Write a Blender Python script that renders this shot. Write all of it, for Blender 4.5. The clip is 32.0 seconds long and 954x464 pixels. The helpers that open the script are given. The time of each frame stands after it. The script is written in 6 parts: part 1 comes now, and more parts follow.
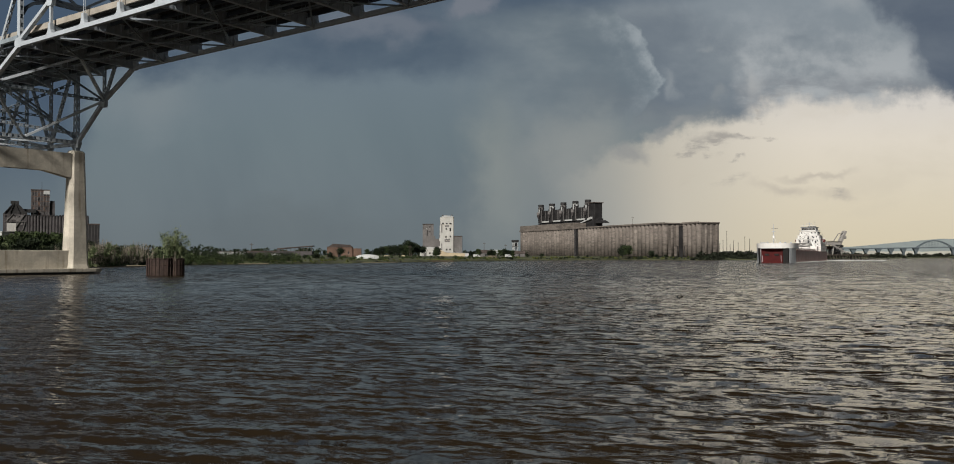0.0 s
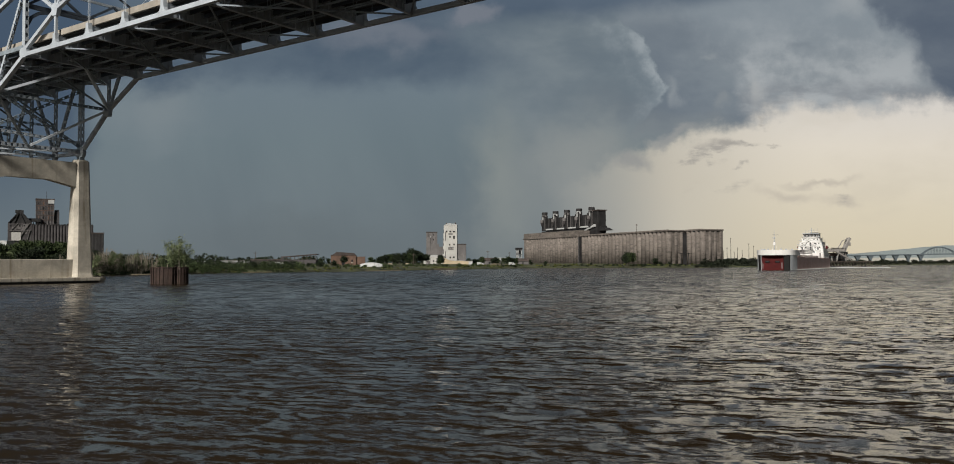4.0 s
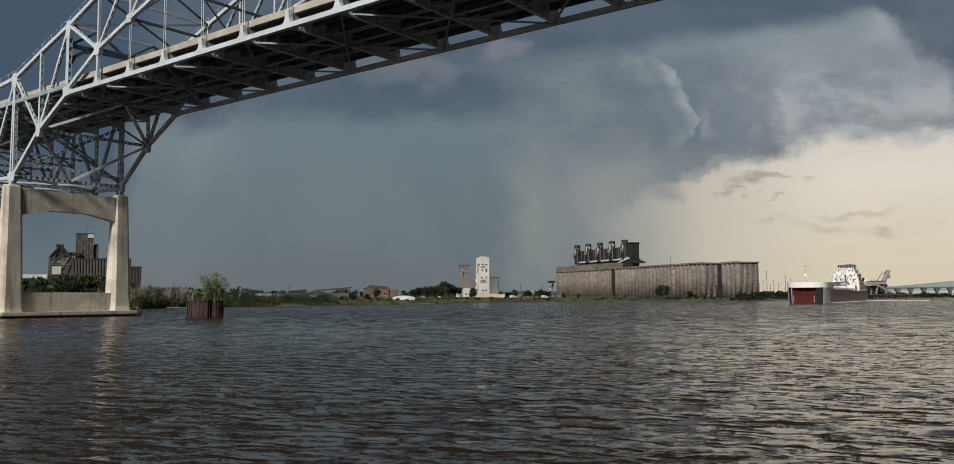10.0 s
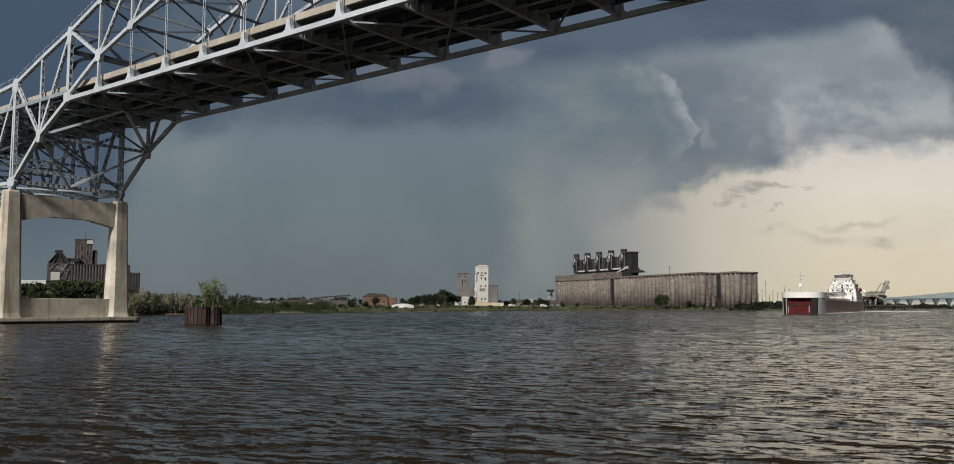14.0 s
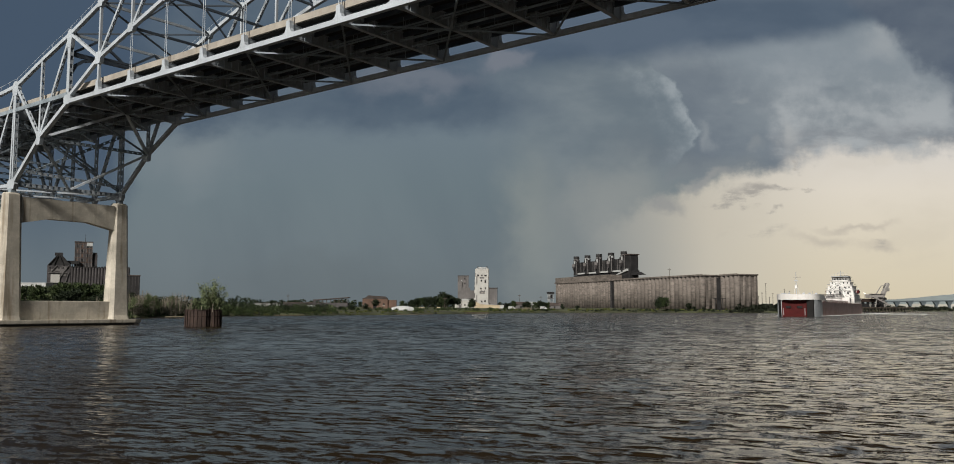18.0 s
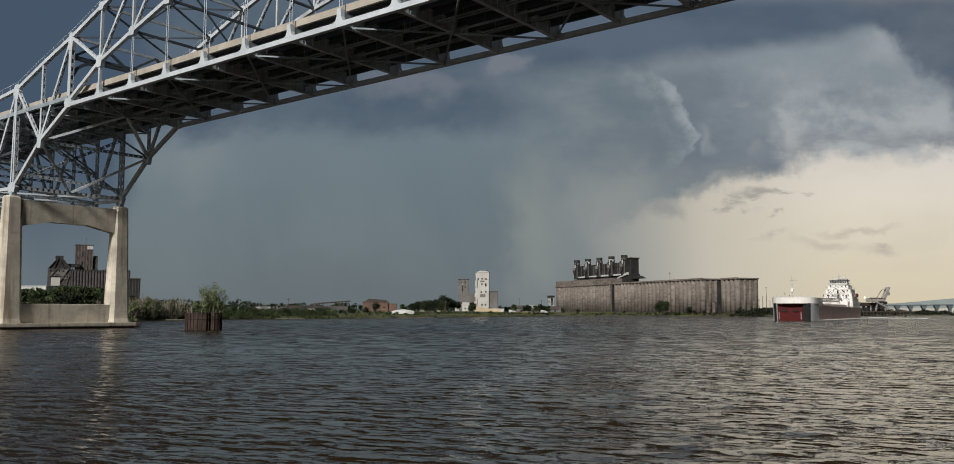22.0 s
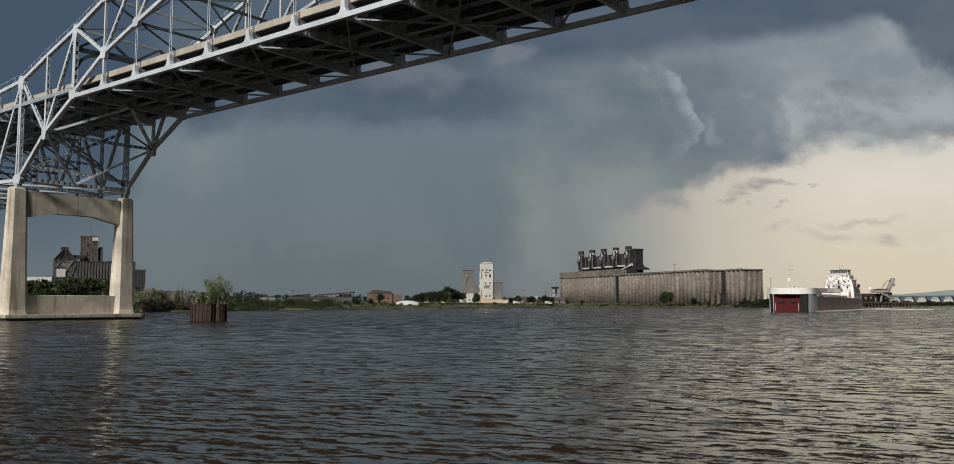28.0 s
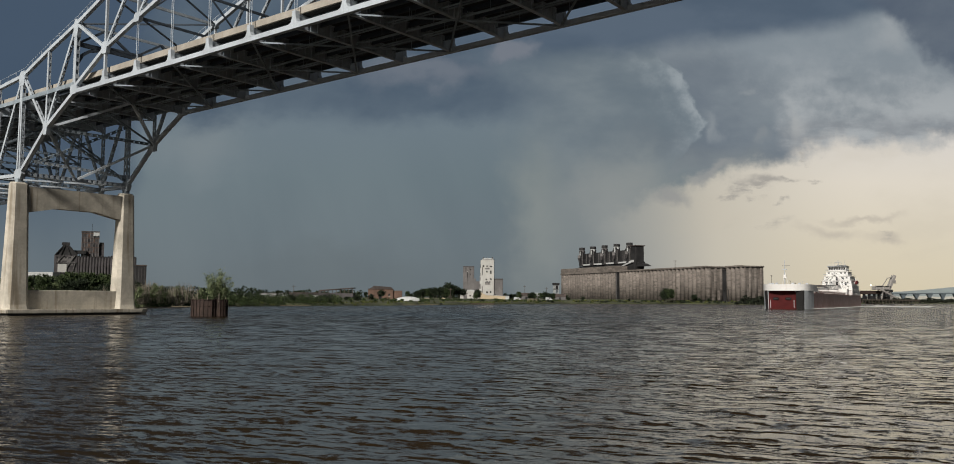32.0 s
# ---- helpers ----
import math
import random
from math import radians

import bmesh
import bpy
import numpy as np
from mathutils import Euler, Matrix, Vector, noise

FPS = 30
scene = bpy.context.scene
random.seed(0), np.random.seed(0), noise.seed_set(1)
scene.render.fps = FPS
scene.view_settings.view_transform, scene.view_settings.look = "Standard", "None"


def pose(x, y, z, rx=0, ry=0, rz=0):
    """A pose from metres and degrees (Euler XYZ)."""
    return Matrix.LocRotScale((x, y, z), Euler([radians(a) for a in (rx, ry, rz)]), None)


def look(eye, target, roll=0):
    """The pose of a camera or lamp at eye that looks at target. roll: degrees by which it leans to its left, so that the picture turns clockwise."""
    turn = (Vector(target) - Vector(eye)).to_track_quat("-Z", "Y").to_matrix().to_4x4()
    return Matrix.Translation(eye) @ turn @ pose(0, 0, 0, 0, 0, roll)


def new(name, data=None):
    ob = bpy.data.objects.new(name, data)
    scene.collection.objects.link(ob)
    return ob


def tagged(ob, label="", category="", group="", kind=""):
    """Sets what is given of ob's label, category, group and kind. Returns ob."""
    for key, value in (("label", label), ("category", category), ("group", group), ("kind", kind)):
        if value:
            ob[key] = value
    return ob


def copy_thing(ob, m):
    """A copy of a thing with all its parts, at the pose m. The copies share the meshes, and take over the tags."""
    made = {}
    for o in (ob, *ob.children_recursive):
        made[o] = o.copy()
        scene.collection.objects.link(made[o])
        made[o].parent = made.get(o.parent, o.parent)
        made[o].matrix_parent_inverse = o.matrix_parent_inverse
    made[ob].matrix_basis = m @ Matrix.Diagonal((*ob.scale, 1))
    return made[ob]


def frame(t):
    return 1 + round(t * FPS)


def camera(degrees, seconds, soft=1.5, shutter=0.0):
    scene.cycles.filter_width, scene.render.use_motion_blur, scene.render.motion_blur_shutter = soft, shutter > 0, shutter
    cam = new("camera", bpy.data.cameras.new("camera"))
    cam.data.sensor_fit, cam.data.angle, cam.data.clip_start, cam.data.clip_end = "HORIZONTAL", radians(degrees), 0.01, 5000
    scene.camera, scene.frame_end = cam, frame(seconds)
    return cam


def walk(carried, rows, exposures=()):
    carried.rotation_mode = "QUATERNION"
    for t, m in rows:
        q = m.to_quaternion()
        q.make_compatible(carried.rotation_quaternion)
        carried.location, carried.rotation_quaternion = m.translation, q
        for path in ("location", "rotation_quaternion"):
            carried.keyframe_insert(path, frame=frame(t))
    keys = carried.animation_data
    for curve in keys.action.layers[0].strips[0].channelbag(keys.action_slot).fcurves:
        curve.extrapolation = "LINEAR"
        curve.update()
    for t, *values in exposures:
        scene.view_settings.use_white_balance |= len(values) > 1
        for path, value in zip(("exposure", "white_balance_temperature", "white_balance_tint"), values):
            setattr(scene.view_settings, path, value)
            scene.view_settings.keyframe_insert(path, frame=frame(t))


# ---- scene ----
# The camera stands on the near bank, 3.35 m over the water, and only turns.
EYE = (0.0, 0.0, 3.35)
TURNS = [  # seconds, turn to the right, tilt upwards, roll
    (0, 2.387, 1.607, -0.022), (0.5, 2.348, 1.666, -0.051), (1, 2.334, 1.721, -0.067), (1.5, 2.332, 1.773, -0.079),
    (2, 2.331, 1.839, -0.097), (2.5, 2.327, 1.922, -0.113), (3, 2.316, 2.006, -0.121), (3.5, 2.314, 2.082, -0.15),
    (5.5, 1.169, 2.265, -0.337), (6, 1.044, 2.372, -0.442), (6.5, 0.901, 2.489, -0.405), (7, 0.237, 2.712, -0.396),
    (7.5, 0.104, 2.929, -0.341), (8, 0.06, 3.617, -0.332), (8.5, 0.021, 3.98, -0.309), (9, 0.015, 4.108, -0.273),
    (9.5, 0.011, 4.214, -0.238), (10, 0.009, 4.321, -0.22), (10.5, 0.021, 4.446, -0.198), (11, 0.044, 4.574, -0.117),
    (11.5, 0.065, 4.687, -0.001), (12, 0.073, 4.77, 0.097), (12.5, 0.072, 4.83, 0.161), (13, 0.068, 4.869, 0.175),
    (13.5, 0.062, 4.878, 0.154), (14, 0.057, 4.875, 0.136), (14.5, 0.062, 4.875, 0.127), (16.5, 0.081, 4.938, 0.125),
    (17, 0.072, 4.977, 0.125), (17.5, 0.067, 5.003, 0.123), (18, 0.06, 5.031, 0.119), (18.5, 0.055, 5.064, 0.122),
    (19, 0.056, 5.095, 0.127), (19.5, 0.049, 5.121, 0.141), (20, 0.038, 5.149, 0.159), (20.5, 0.033, 5.181, 0.167),
    (21, 0.031, 5.214, 0.169), (21.5, 0.031, 5.24, 0.173), (22, 0.029, 5.264, 0.179), (22.5, 0.019, 5.292, 0.184),
    (23, 0.002, 5.318, 0.191), (23.5, -0.019, 5.31, 0.185), (24, -0.042, 5.243, 0.171), (24.5, -0.061, 5.152, 0.167),
    (25, -0.074, 5.066, 0.171), (25.5, -0.081, 4.993, 0.19), (27.5, -0.205, 4.744, 0.193), (28, -0.25, 4.681, 0.166),
    (28.5, -0.287, 4.632, 0.16), (29, -0.303, 4.613, 0.167), (29.5, -0.307, 4.599, 0.168), (30, -0.309, 4.563, 0.177),
    (30.5, -0.317, 4.51, 0.207), (31, -0.327, 4.461, 0.243), (31.5, -0.323, 4.435, 0.279), (32, -0.309, 4.425, 0.311)]
cam = camera(57.76, 32.0, soft=0.95)
walk(cam, [(t, pose(*EYE, 90 + tilt, 0, -pan) @ pose(0, 0, 0, 0, 0, roll)) for t, pan, tilt, roll in TURNS],
     [(0.0, 0.0), (32.0, 0.0)])

# ---- light ----
SUN_FROM = Vector((-0.37, -0.73, 0.60)).normalized()
sun = new("sun", bpy.data.lights.new("sun", "SUN"))
sun.data.energy, sun.data.angle, sun.data.color = 5.0, radians(9), (1.0, 0.95, 0.87)
sun.matrix_world = look((0, 0, 400), Vector((0, 0, 400)) - SUN_FROM)


class Nodes:
    """Short names for shader arithmetic."""

    def __init__(self, tree):
        self.tree = tree
        tree.nodes.clear()

    def add(self, kind, **values):
        n = self.tree.nodes.new(kind)
        for k, v in values.items():
            setattr(n, k, v)
        return n

    def link(self, a, b):
        self.tree.links.new(a, b)

    def put(self, socket, v):
        if isinstance(v, bpy.types.NodeSocket):
            self.link(v, socket)
        else:
            socket.default_value = v

    def math(self, op, a, b=0.0, c=0.0):
        n = self.add("ShaderNodeMath", operation=op)
        for s, v in zip(n.inputs, (a, b, c)):
            self.put(s, v)
        return n.outputs[0]

    def step(self, v, lo, hi, a=0.0, b=1.0):
        n = self.add("ShaderNodeMapRange", interpolation_type="SMOOTHSTEP")
        for s, x in zip(n.inputs, (v, lo, hi, a, b)):
            self.put(s, x)
        return n.outputs[0]

    def mix(self, fac, a, b, blend="MIX"):
        n = self.add("ShaderNodeMix", data_type="RGBA", blend_type=blend)
        for i, v in ((0, fac), (6, a), (7, b)):
            if isinstance(v, tuple):
                v = (*v, 1.0)[:4]
            self.put(n.inputs[i], v)
        return n.outputs[2]

    def noise(self, vec, scale, detail=4.0, rough=0.55, distort=0.0):
        n = self.add("ShaderNodeTexNoise")
        self.put(n.inputs["Vector"], vec)
        n.inputs["Scale"].default_value, n.inputs["Detail"].default_value = scale, detail
        n.inputs["Roughness"].default_value, n.inputs["Distortion"].default_value = rough, distort
        return n.outputs["Fac"]

    def xyz(self, x, y, z=0.0):
        n = self.add("ShaderNodeCombineXYZ")
        for s, v in zip(n.inputs, (x, y, z)):
            self.put(s, v)
        return n.outputs[0]

    def ramp(self, v, stops):
        n = self.add("ShaderNodeValToRGB")
        e = n.color_ramp.elements
        while len(e) < len(stops):
            e.new(0.5)
        for el, (p, c) in zip(e, stops):
            el.position, el.color = p, (*c, 1.0)
        self.put(n.inputs[0], v)
        return n.outputs[0]


def srgb(r, g, b):
    """Linear colour from 0..255."""
    return tuple((v / 255 / 12.92) if v < 10.3 else ((v / 255 + 0.055) / 1.055) ** 2.4 for v in (r, g, b))


def storm_sky():
    """A storm front with its rain shaft over the far shore, open sky low on one side, ordinary sky behind."""
    world = bpy.data.worlds.new("storm_sky")
    scene.world = world
    world.use_nodes = True
    n = Nodes(world.node_tree)
    co = n.add("ShaderNodeTexCoord").outputs["Generated"]
    sep = n.add("ShaderNodeSeparateXYZ")
    n.link(co, sep.inputs[0])
    x, y, z = sep.outputs
    front = n.math("MAXIMUM", y, 0.08)
    u0, v0 = n.math("DIVIDE", x, front), n.math("DIVIDE", z, front)
    # lumpy cloud edges: the coordinates are stirred by noise
    stir = n.math("SUBTRACT", n.noise(n.xyz(u0, n.math("MULTIPLY", v0, 1.3)), 13.0, 7.0, 0.54), 0.5)
    stir2 = n.math("SUBTRACT", n.noise(n.xyz(v0, u0, 4.0), 12.0, 7.0, 0.54), 0.5)
    u = n.math("MULTIPLY_ADD", stir2, 0.11, u0)
    v = n.math("MULTIPLY_ADD", stir, 0.085, v0)
    mott = n.noise(n.xyz(u0, n.math("MULTIPLY", v0, 1.9), 2.0), 7.0, 7.0, 0.55, 0.15)
    lumps = n.step(mott, 0.34, 0.66)

    def blob(base, cu, cv, ru, rv, colour, strength, soft=1.0, lean=0.0):
        du = n.math("DIVIDE", n.math("SUBTRACT", u, cu), ru)
        dv = n.math("DIVIDE", n.math("SUBTRACT", n.math("SUBTRACT", v, cv), n.math("MULTIPLY", n.math("SUBTRACT", u, cu), lean)), rv)
        d = n.math("SQRT", n.math("ADD", n.math("MULTIPLY", du, du), n.math("MULTIPLY", dv, dv)))
        return n.mix(n.step(d, 1.0, 1.0 - soft, 0.0, strength), base, colour)

    # storm side: rain veil from the horizon up, with paler shafts
    low = n.ramp(n.math("MULTIPLY", v0, 2.0), [
        (0.0, srgb(103, 112, 117)), (0.10, srgb(106, 117, 123)), (0.28, srgb(107, 121, 128)), (0.40, srgb(109, 123, 132)), (0.48, srgb(102, 116, 128)), (1.0, srgb(80, 94, 110))])
    slant = n.math("MULTIPLY_ADD", v0, 0.25, u0)
    rain = n.noise(n.xyz(slant, n.math("MULTIPLY", v0, 0.35)), 7.0, 4.0, 0.55)
    low = n.mix(n.step(v0, 0.24, 0.10, 0.0, 0.16), low, n.mix(n.step(rain, 0.3, 0.7), srgb(88, 99, 105), srgb(130, 140, 141)))
    low = blob(low, 0.066, 0.09, 0.060, 0.18, srgb(136, 142, 140), 0.75, 1.0, 0.0)
    low = blob(low, 0.165, 0.10, 0.12, 0.18, srgb(142, 146, 145), 0.9)
    low = blob(low, -0.33, 0.18, 0.10, 0.07, srgb(124, 134, 139), 0.8)
    low = blob(low, -0.16, 0.03, 0.22, 0.05, srgb(100, 109, 113), 0.5)
    # the dark shelf over it and the darkest blue beside it
    shelf = n.mix(lumps, srgb(76, 91, 107), srgb(90, 104, 117))
    low = n.mix(n.math("MULTIPLY", n.step(v, 0.192, 0.236), n.step(u0, 0.16, -0.01)), low, shelf)
    edge = n.math("MULTIPLY_ADD", n.math("MAXIMUM", n.math("SUBTRACT", v0, 0.12), 0.0), 0.25, -0.405)
    low = n.mix(n.math("MULTIPLY", n.step(u, n.math("ADD", edge, 0.015), n.math("ADD", edge, -0.05)), n.step(v0, 0.02, 0.20, 0.15, 0.95)), low, srgb(69, 85, 104))

    def along(value, stops):
        """Piecewise line: stops are (value, height), the values within -0.5 and 0.7."""
        return n.ramp(n.math("DIVIDE", n.math("ADD", value, 0.5), 1.2), [((p + 0.5) / 1.2, (h, h, h)) for p, h in stops])

    puff = n.math("SUBTRACT", n.noise(n.xyz(u0, v0, 9.0), 34.0, 6.0, 0.6), 0.5)
    uf, vf = n.math("MULTIPLY_ADD", puff, 0.036, n.math("MULTIPLY_ADD", stir2, 0.10, u0)), n.math("MULTIPLY_ADD", puff, 0.040, n.math("MULTIPLY_ADD", stir, 0.055, v0))
    # middle grey beside the rain
    upper = n.mix(n.math("MULTIPLY", n.step(u, -0.02, 0.13), n.step(v, 0.12, 0.22)), low, n.mix(lumps, srgb(104, 116, 125), srgb(122, 132, 138)))
    upper = blob(upper, -0.06, 0.266, 0.105, 0.028, srgb(108, 116, 127), 0.9, 0.85, 0.06)
    upper = blob(upper, -0.22, 0.262, 0.12, 0.020, srgb(93, 106, 119), 0.6, 0.9, 0.10)
    # towering cloud: its lit flank ends at a ragged bright edge, with the dark mass beyond
    face = along(v0, [(0.150, 0.215), (0.175, 0.238), (0.190, 0.251), (0.205, 0.2575), (0.215, 0.2545), (0.233, 0.246), (0.248, 0.236), (0.265, 0.222), (0.285, 0.203), (0.305, 0.195)])
    past = n.math("SUBTRACT", uf, face)
    tall = n.math("MULTIPLY", n.step(v, 0.150, 0.215), n.step(v, 0.302, 0.270))
    flank = n.math("MULTIPLY", n.math("POWER", n.step(past, -0.075, 0.004), 3.0), n.step(past, 0.006, -0.002))
    end = along(v0, [(0.14, 0.375), (0.165, 0.360), (0.180, 0.346), (0.200, 0.343), (0.227, 0.352), (0.250, 0.345), (0.283, 0.322), (0.30, 0.290)])
    before = n.math("SUBTRACT", uf, end)
    # the lighter cloud on the open side
    grey = n.mix(n.step(n.math("ADD", mott, n.math("MULTIPLY", puff, 0.5)), 0.36, 0.64), srgb(133, 141, 147), srgb(164, 169, 172))
    grey = n.mix(n.step(v0, 0.215, 0.31, 0.0, 0.85), grey, srgb(130, 140, 148))
    streaks = n.noise(n.xyz(n.math("MULTIPLY", u0, 0.28), v0, 6.0), 46.0, 5.0, 0.6)
    base = n.math("MULTIPLY", n.step(v, 0.220, 0.188), n.step(streaks, 0.36, 0.60))
    grey = n.mix(n.math("MULTIPLY", base, 0.75), grey, srgb(128, 133, 139))
    grey = blob(grey, 0.365, 0.205, 0.022, 0.034, srgb(168, 170, 170), 0.65, 1.0)
    grey = blob(grey, 0.418, 0.258, 0.024, 0.010, srgb(122, 131, 139), 0.7, 1.0)
    grey = blob(grey, 0.475, 0.310, 0.045, 0.030, srgb(160, 165, 168), 0.6, 1.0)
    mass = n.mix(lumps, srgb(109, 119, 129), srgb(127, 136, 143))
    mass = blob(mass, 0.312, 0.247, 0.014, 0.008, srgb(136, 143, 148), 0.7, 1.0)
    mass = blob(mass, 0.318, 0.190, 0.016, 0.014, srgb(135, 141, 145), 0.6, 1.0)
    mass = n.mix(n.step(v, 0.190, 0.152, 0.0, 0.7), mass, srgb(128, 134, 137))
    side_cloud = n.mix(n.step(before, n.step(v0, 0.19, 0.28, -0.014, -0.075), n.step(v0, 0.19, 0.28, 0.014, 0.03)), mass, grey)
    upper = n.mix(n.math("MULTIPLY", n.step(past, -0.006, 0.010), n.step(v, 0.130, 0.175)), upper, side_cloud)
    upper = blob(upper, 0.225, 0.178, 0.085, 0.030, n.mix(lumps, srgb(104, 114, 123), srgb(118, 126, 132)), 0.7, 1.0)
    upper = n.mix(n.math("MULTIPLY", n.math("MULTIPLY", tall, flank), 0.9), upper, n.mix(n.step(puff, -0.12, 0.12), srgb(130, 140, 147), srgb(154, 162, 167)))
    upper = blob(upper, 0.268, 0.208, 0.014, 0.020, srgb(140, 147, 152), 0.7, 1.0, -0.8)
    # the dark band over all of it, and its end coming down on the open side
    brow = along(u0, [(-0.2, 0.280), (0.0, 0.281), (0.16, 0.288), (0.27, 0.303), (0.40, 0.322), (0.47, 0.338), (0.6, 0.36)])
    over = n.math("SUBTRACT", n.math("MULTIPLY_ADD", stir, 0.03, v0), brow)
    dark_blue = n.mix(lumps, srgb(76, 91, 108), srgb(86, 100, 116))
    upper = n.mix(n.math("MULTIPLY", n.step(over, -0.013, 0.018), n.step(u0, -0.06, 0.06, 0.0, 0.95)), upper, dark_blue)
    curtain = along(v0, [(0.20, 0.590), (0.24, 0.556), (0.27, 0.536), (0.30, 0.512), (0.34, 0.468), (0.38, 0.43)])
    upper = n.mix(n.step(n.math("SUBTRACT", uf, curtain), -0.012, 0.022, 0.0, 0.95), upper, n.mix(lumps, srgb(84, 95, 110), srgb(98, 108, 120)))
    upper = blob(upper, 0.048, 0.292, 0.040, 0.020, srgb(116, 122, 132), 0.9, 0.7, 0.15)
    # the storm darkens overhead
    upper = n.mix(n.math("MULTIPLY", n.step(v0, 0.36, 0.55), n.step(u0, 0.05, -0.30)), upper, srgb(54, 60, 68))
    # out of view on the open side: brighter sky, added to light the water
    upper = n.mix(n.math("MULTIPLY", n.step(v0, 0.36, 0.42), n.step(u0, -0.1, 0.4)), upper, srgb(176, 173, 168))
    upper = n.mix(n.step(v0, 0.44, 0.80), upper, srgb(62, 66, 70))
    # open sky low down, under the cloud's level base
    glow = n.ramp(n.math("MULTIPLY", v0, 4.0), [(0.0, srgb(211, 199, 172)), (0.25, srgb(216, 206, 184)), (0.55, srgb(221, 213, 199)), (0.75, srgb(213, 208, 201))])
    glow = n.mix(n.step(u0, 0.46, 0.19), glow, srgb(188, 183, 171))
    glow = n.mix(n.step(mott, 0.46, 0.70, 0.0, 0.28), glow, srgb(196, 188, 172))
    glow = n.mix(n.step(u0, 0.66, 1.3, 0.0, 0.85), glow, srgb(128, 134, 138))
    rim = along(u0, [(0.12, 0.090), (0.20, 0.118), (0.23, 0.128), (0.25, 0.138), (0.28, 0.146), (0.31, 0.153), (0.345, 0.163), (0.37, 0.174), (0.40, 0.181), (0.55, 0.185)])
    under = n.step(n.math("SUBTRACT", vf, rim), 0.014, -0.013)
    side = n.step(n.math("MULTIPLY_ADD", stir2, 0.02, u0), 0.115, 0.285)
    sky = n.mix(n.math("MULTIPLY", under, side), upper, glow)
    sky = blob(sky, 0.222, 0.117, 0.030, 0.020, srgb(146, 147, 146), 0.85, 0.8)
    sky = blob(sky, 0.275, 0.150, 0.045, 0.013, srgb(150, 151, 150), 0.8, 0.9, 0.25)
    for cu, cv, ru, rv in ((0.40, 0.078, 0.050, 0.013), (0.468, 0.072, 0.040, 0.012), (0.435, 0.095, 0.06, 0.008)):
        sky = blob(sky, cu, cv, ru, rv, srgb(184, 176, 164), 0.65, 1.0)
    wisps = n.noise(n.xyz(n.math("MULTIPLY", u0, 0.35), v0, 3.0), 60.0, 6.0, 0.65)
    for cu, cv, ru, rv, lean, k in ((0.330, 0.130, 0.050, 0.012, 0.15, 0.9), (0.362, 0.140, 0.020, 0.006, 0.1, 0.9), (0.392, 0.138, 0.014, 0.004, 0.0, 0.8), (0.378, 0.170, 0.008, 0.006, 0.0, 0.8),
                                (0.350, 0.112, 0.014, 0.004, 0.0, 0.7), (0.30, 0.122, 0.03, 0.006, 0.1, 0.7), (0.46, 0.075, 0.03, 0.008, 0.0, 0.6), (0.33, 0.088, 0.04, 0.012, 0.0, 0.5)):
        sky = n.mix(n.step(wisps, 0.40, 0.56), sky, blob(sky, cu, cv, ru, rv, srgb(160, 156, 150), k, 0.9, lean))
    # behind and overhead: ordinary daylight sky
    day = n.add("ShaderNodeTexSky", sky_type="NISHITA", sun_disc=False, sun_elevation=math.asin(SUN_FROM.z), sun_rotation=math.atan2(SUN_FROM.x, SUN_FROM.y))
    daylight = n.mix(1.0, day.outputs[0], (0.014, 0.014, 0.014), "MULTIPLY")
    sky = n.mix(n.step(y, 0.35, -0.15), sky, daylight)
    bg = n.add("ShaderNodeBackground")
    n.link(sky, bg.inputs[0])
    bg.inputs[1].default_value = 1.0
    out = n.add("ShaderNodeOutputWorld")
    n.link(bg.outputs[0], out.inputs[0])


storm_sky()


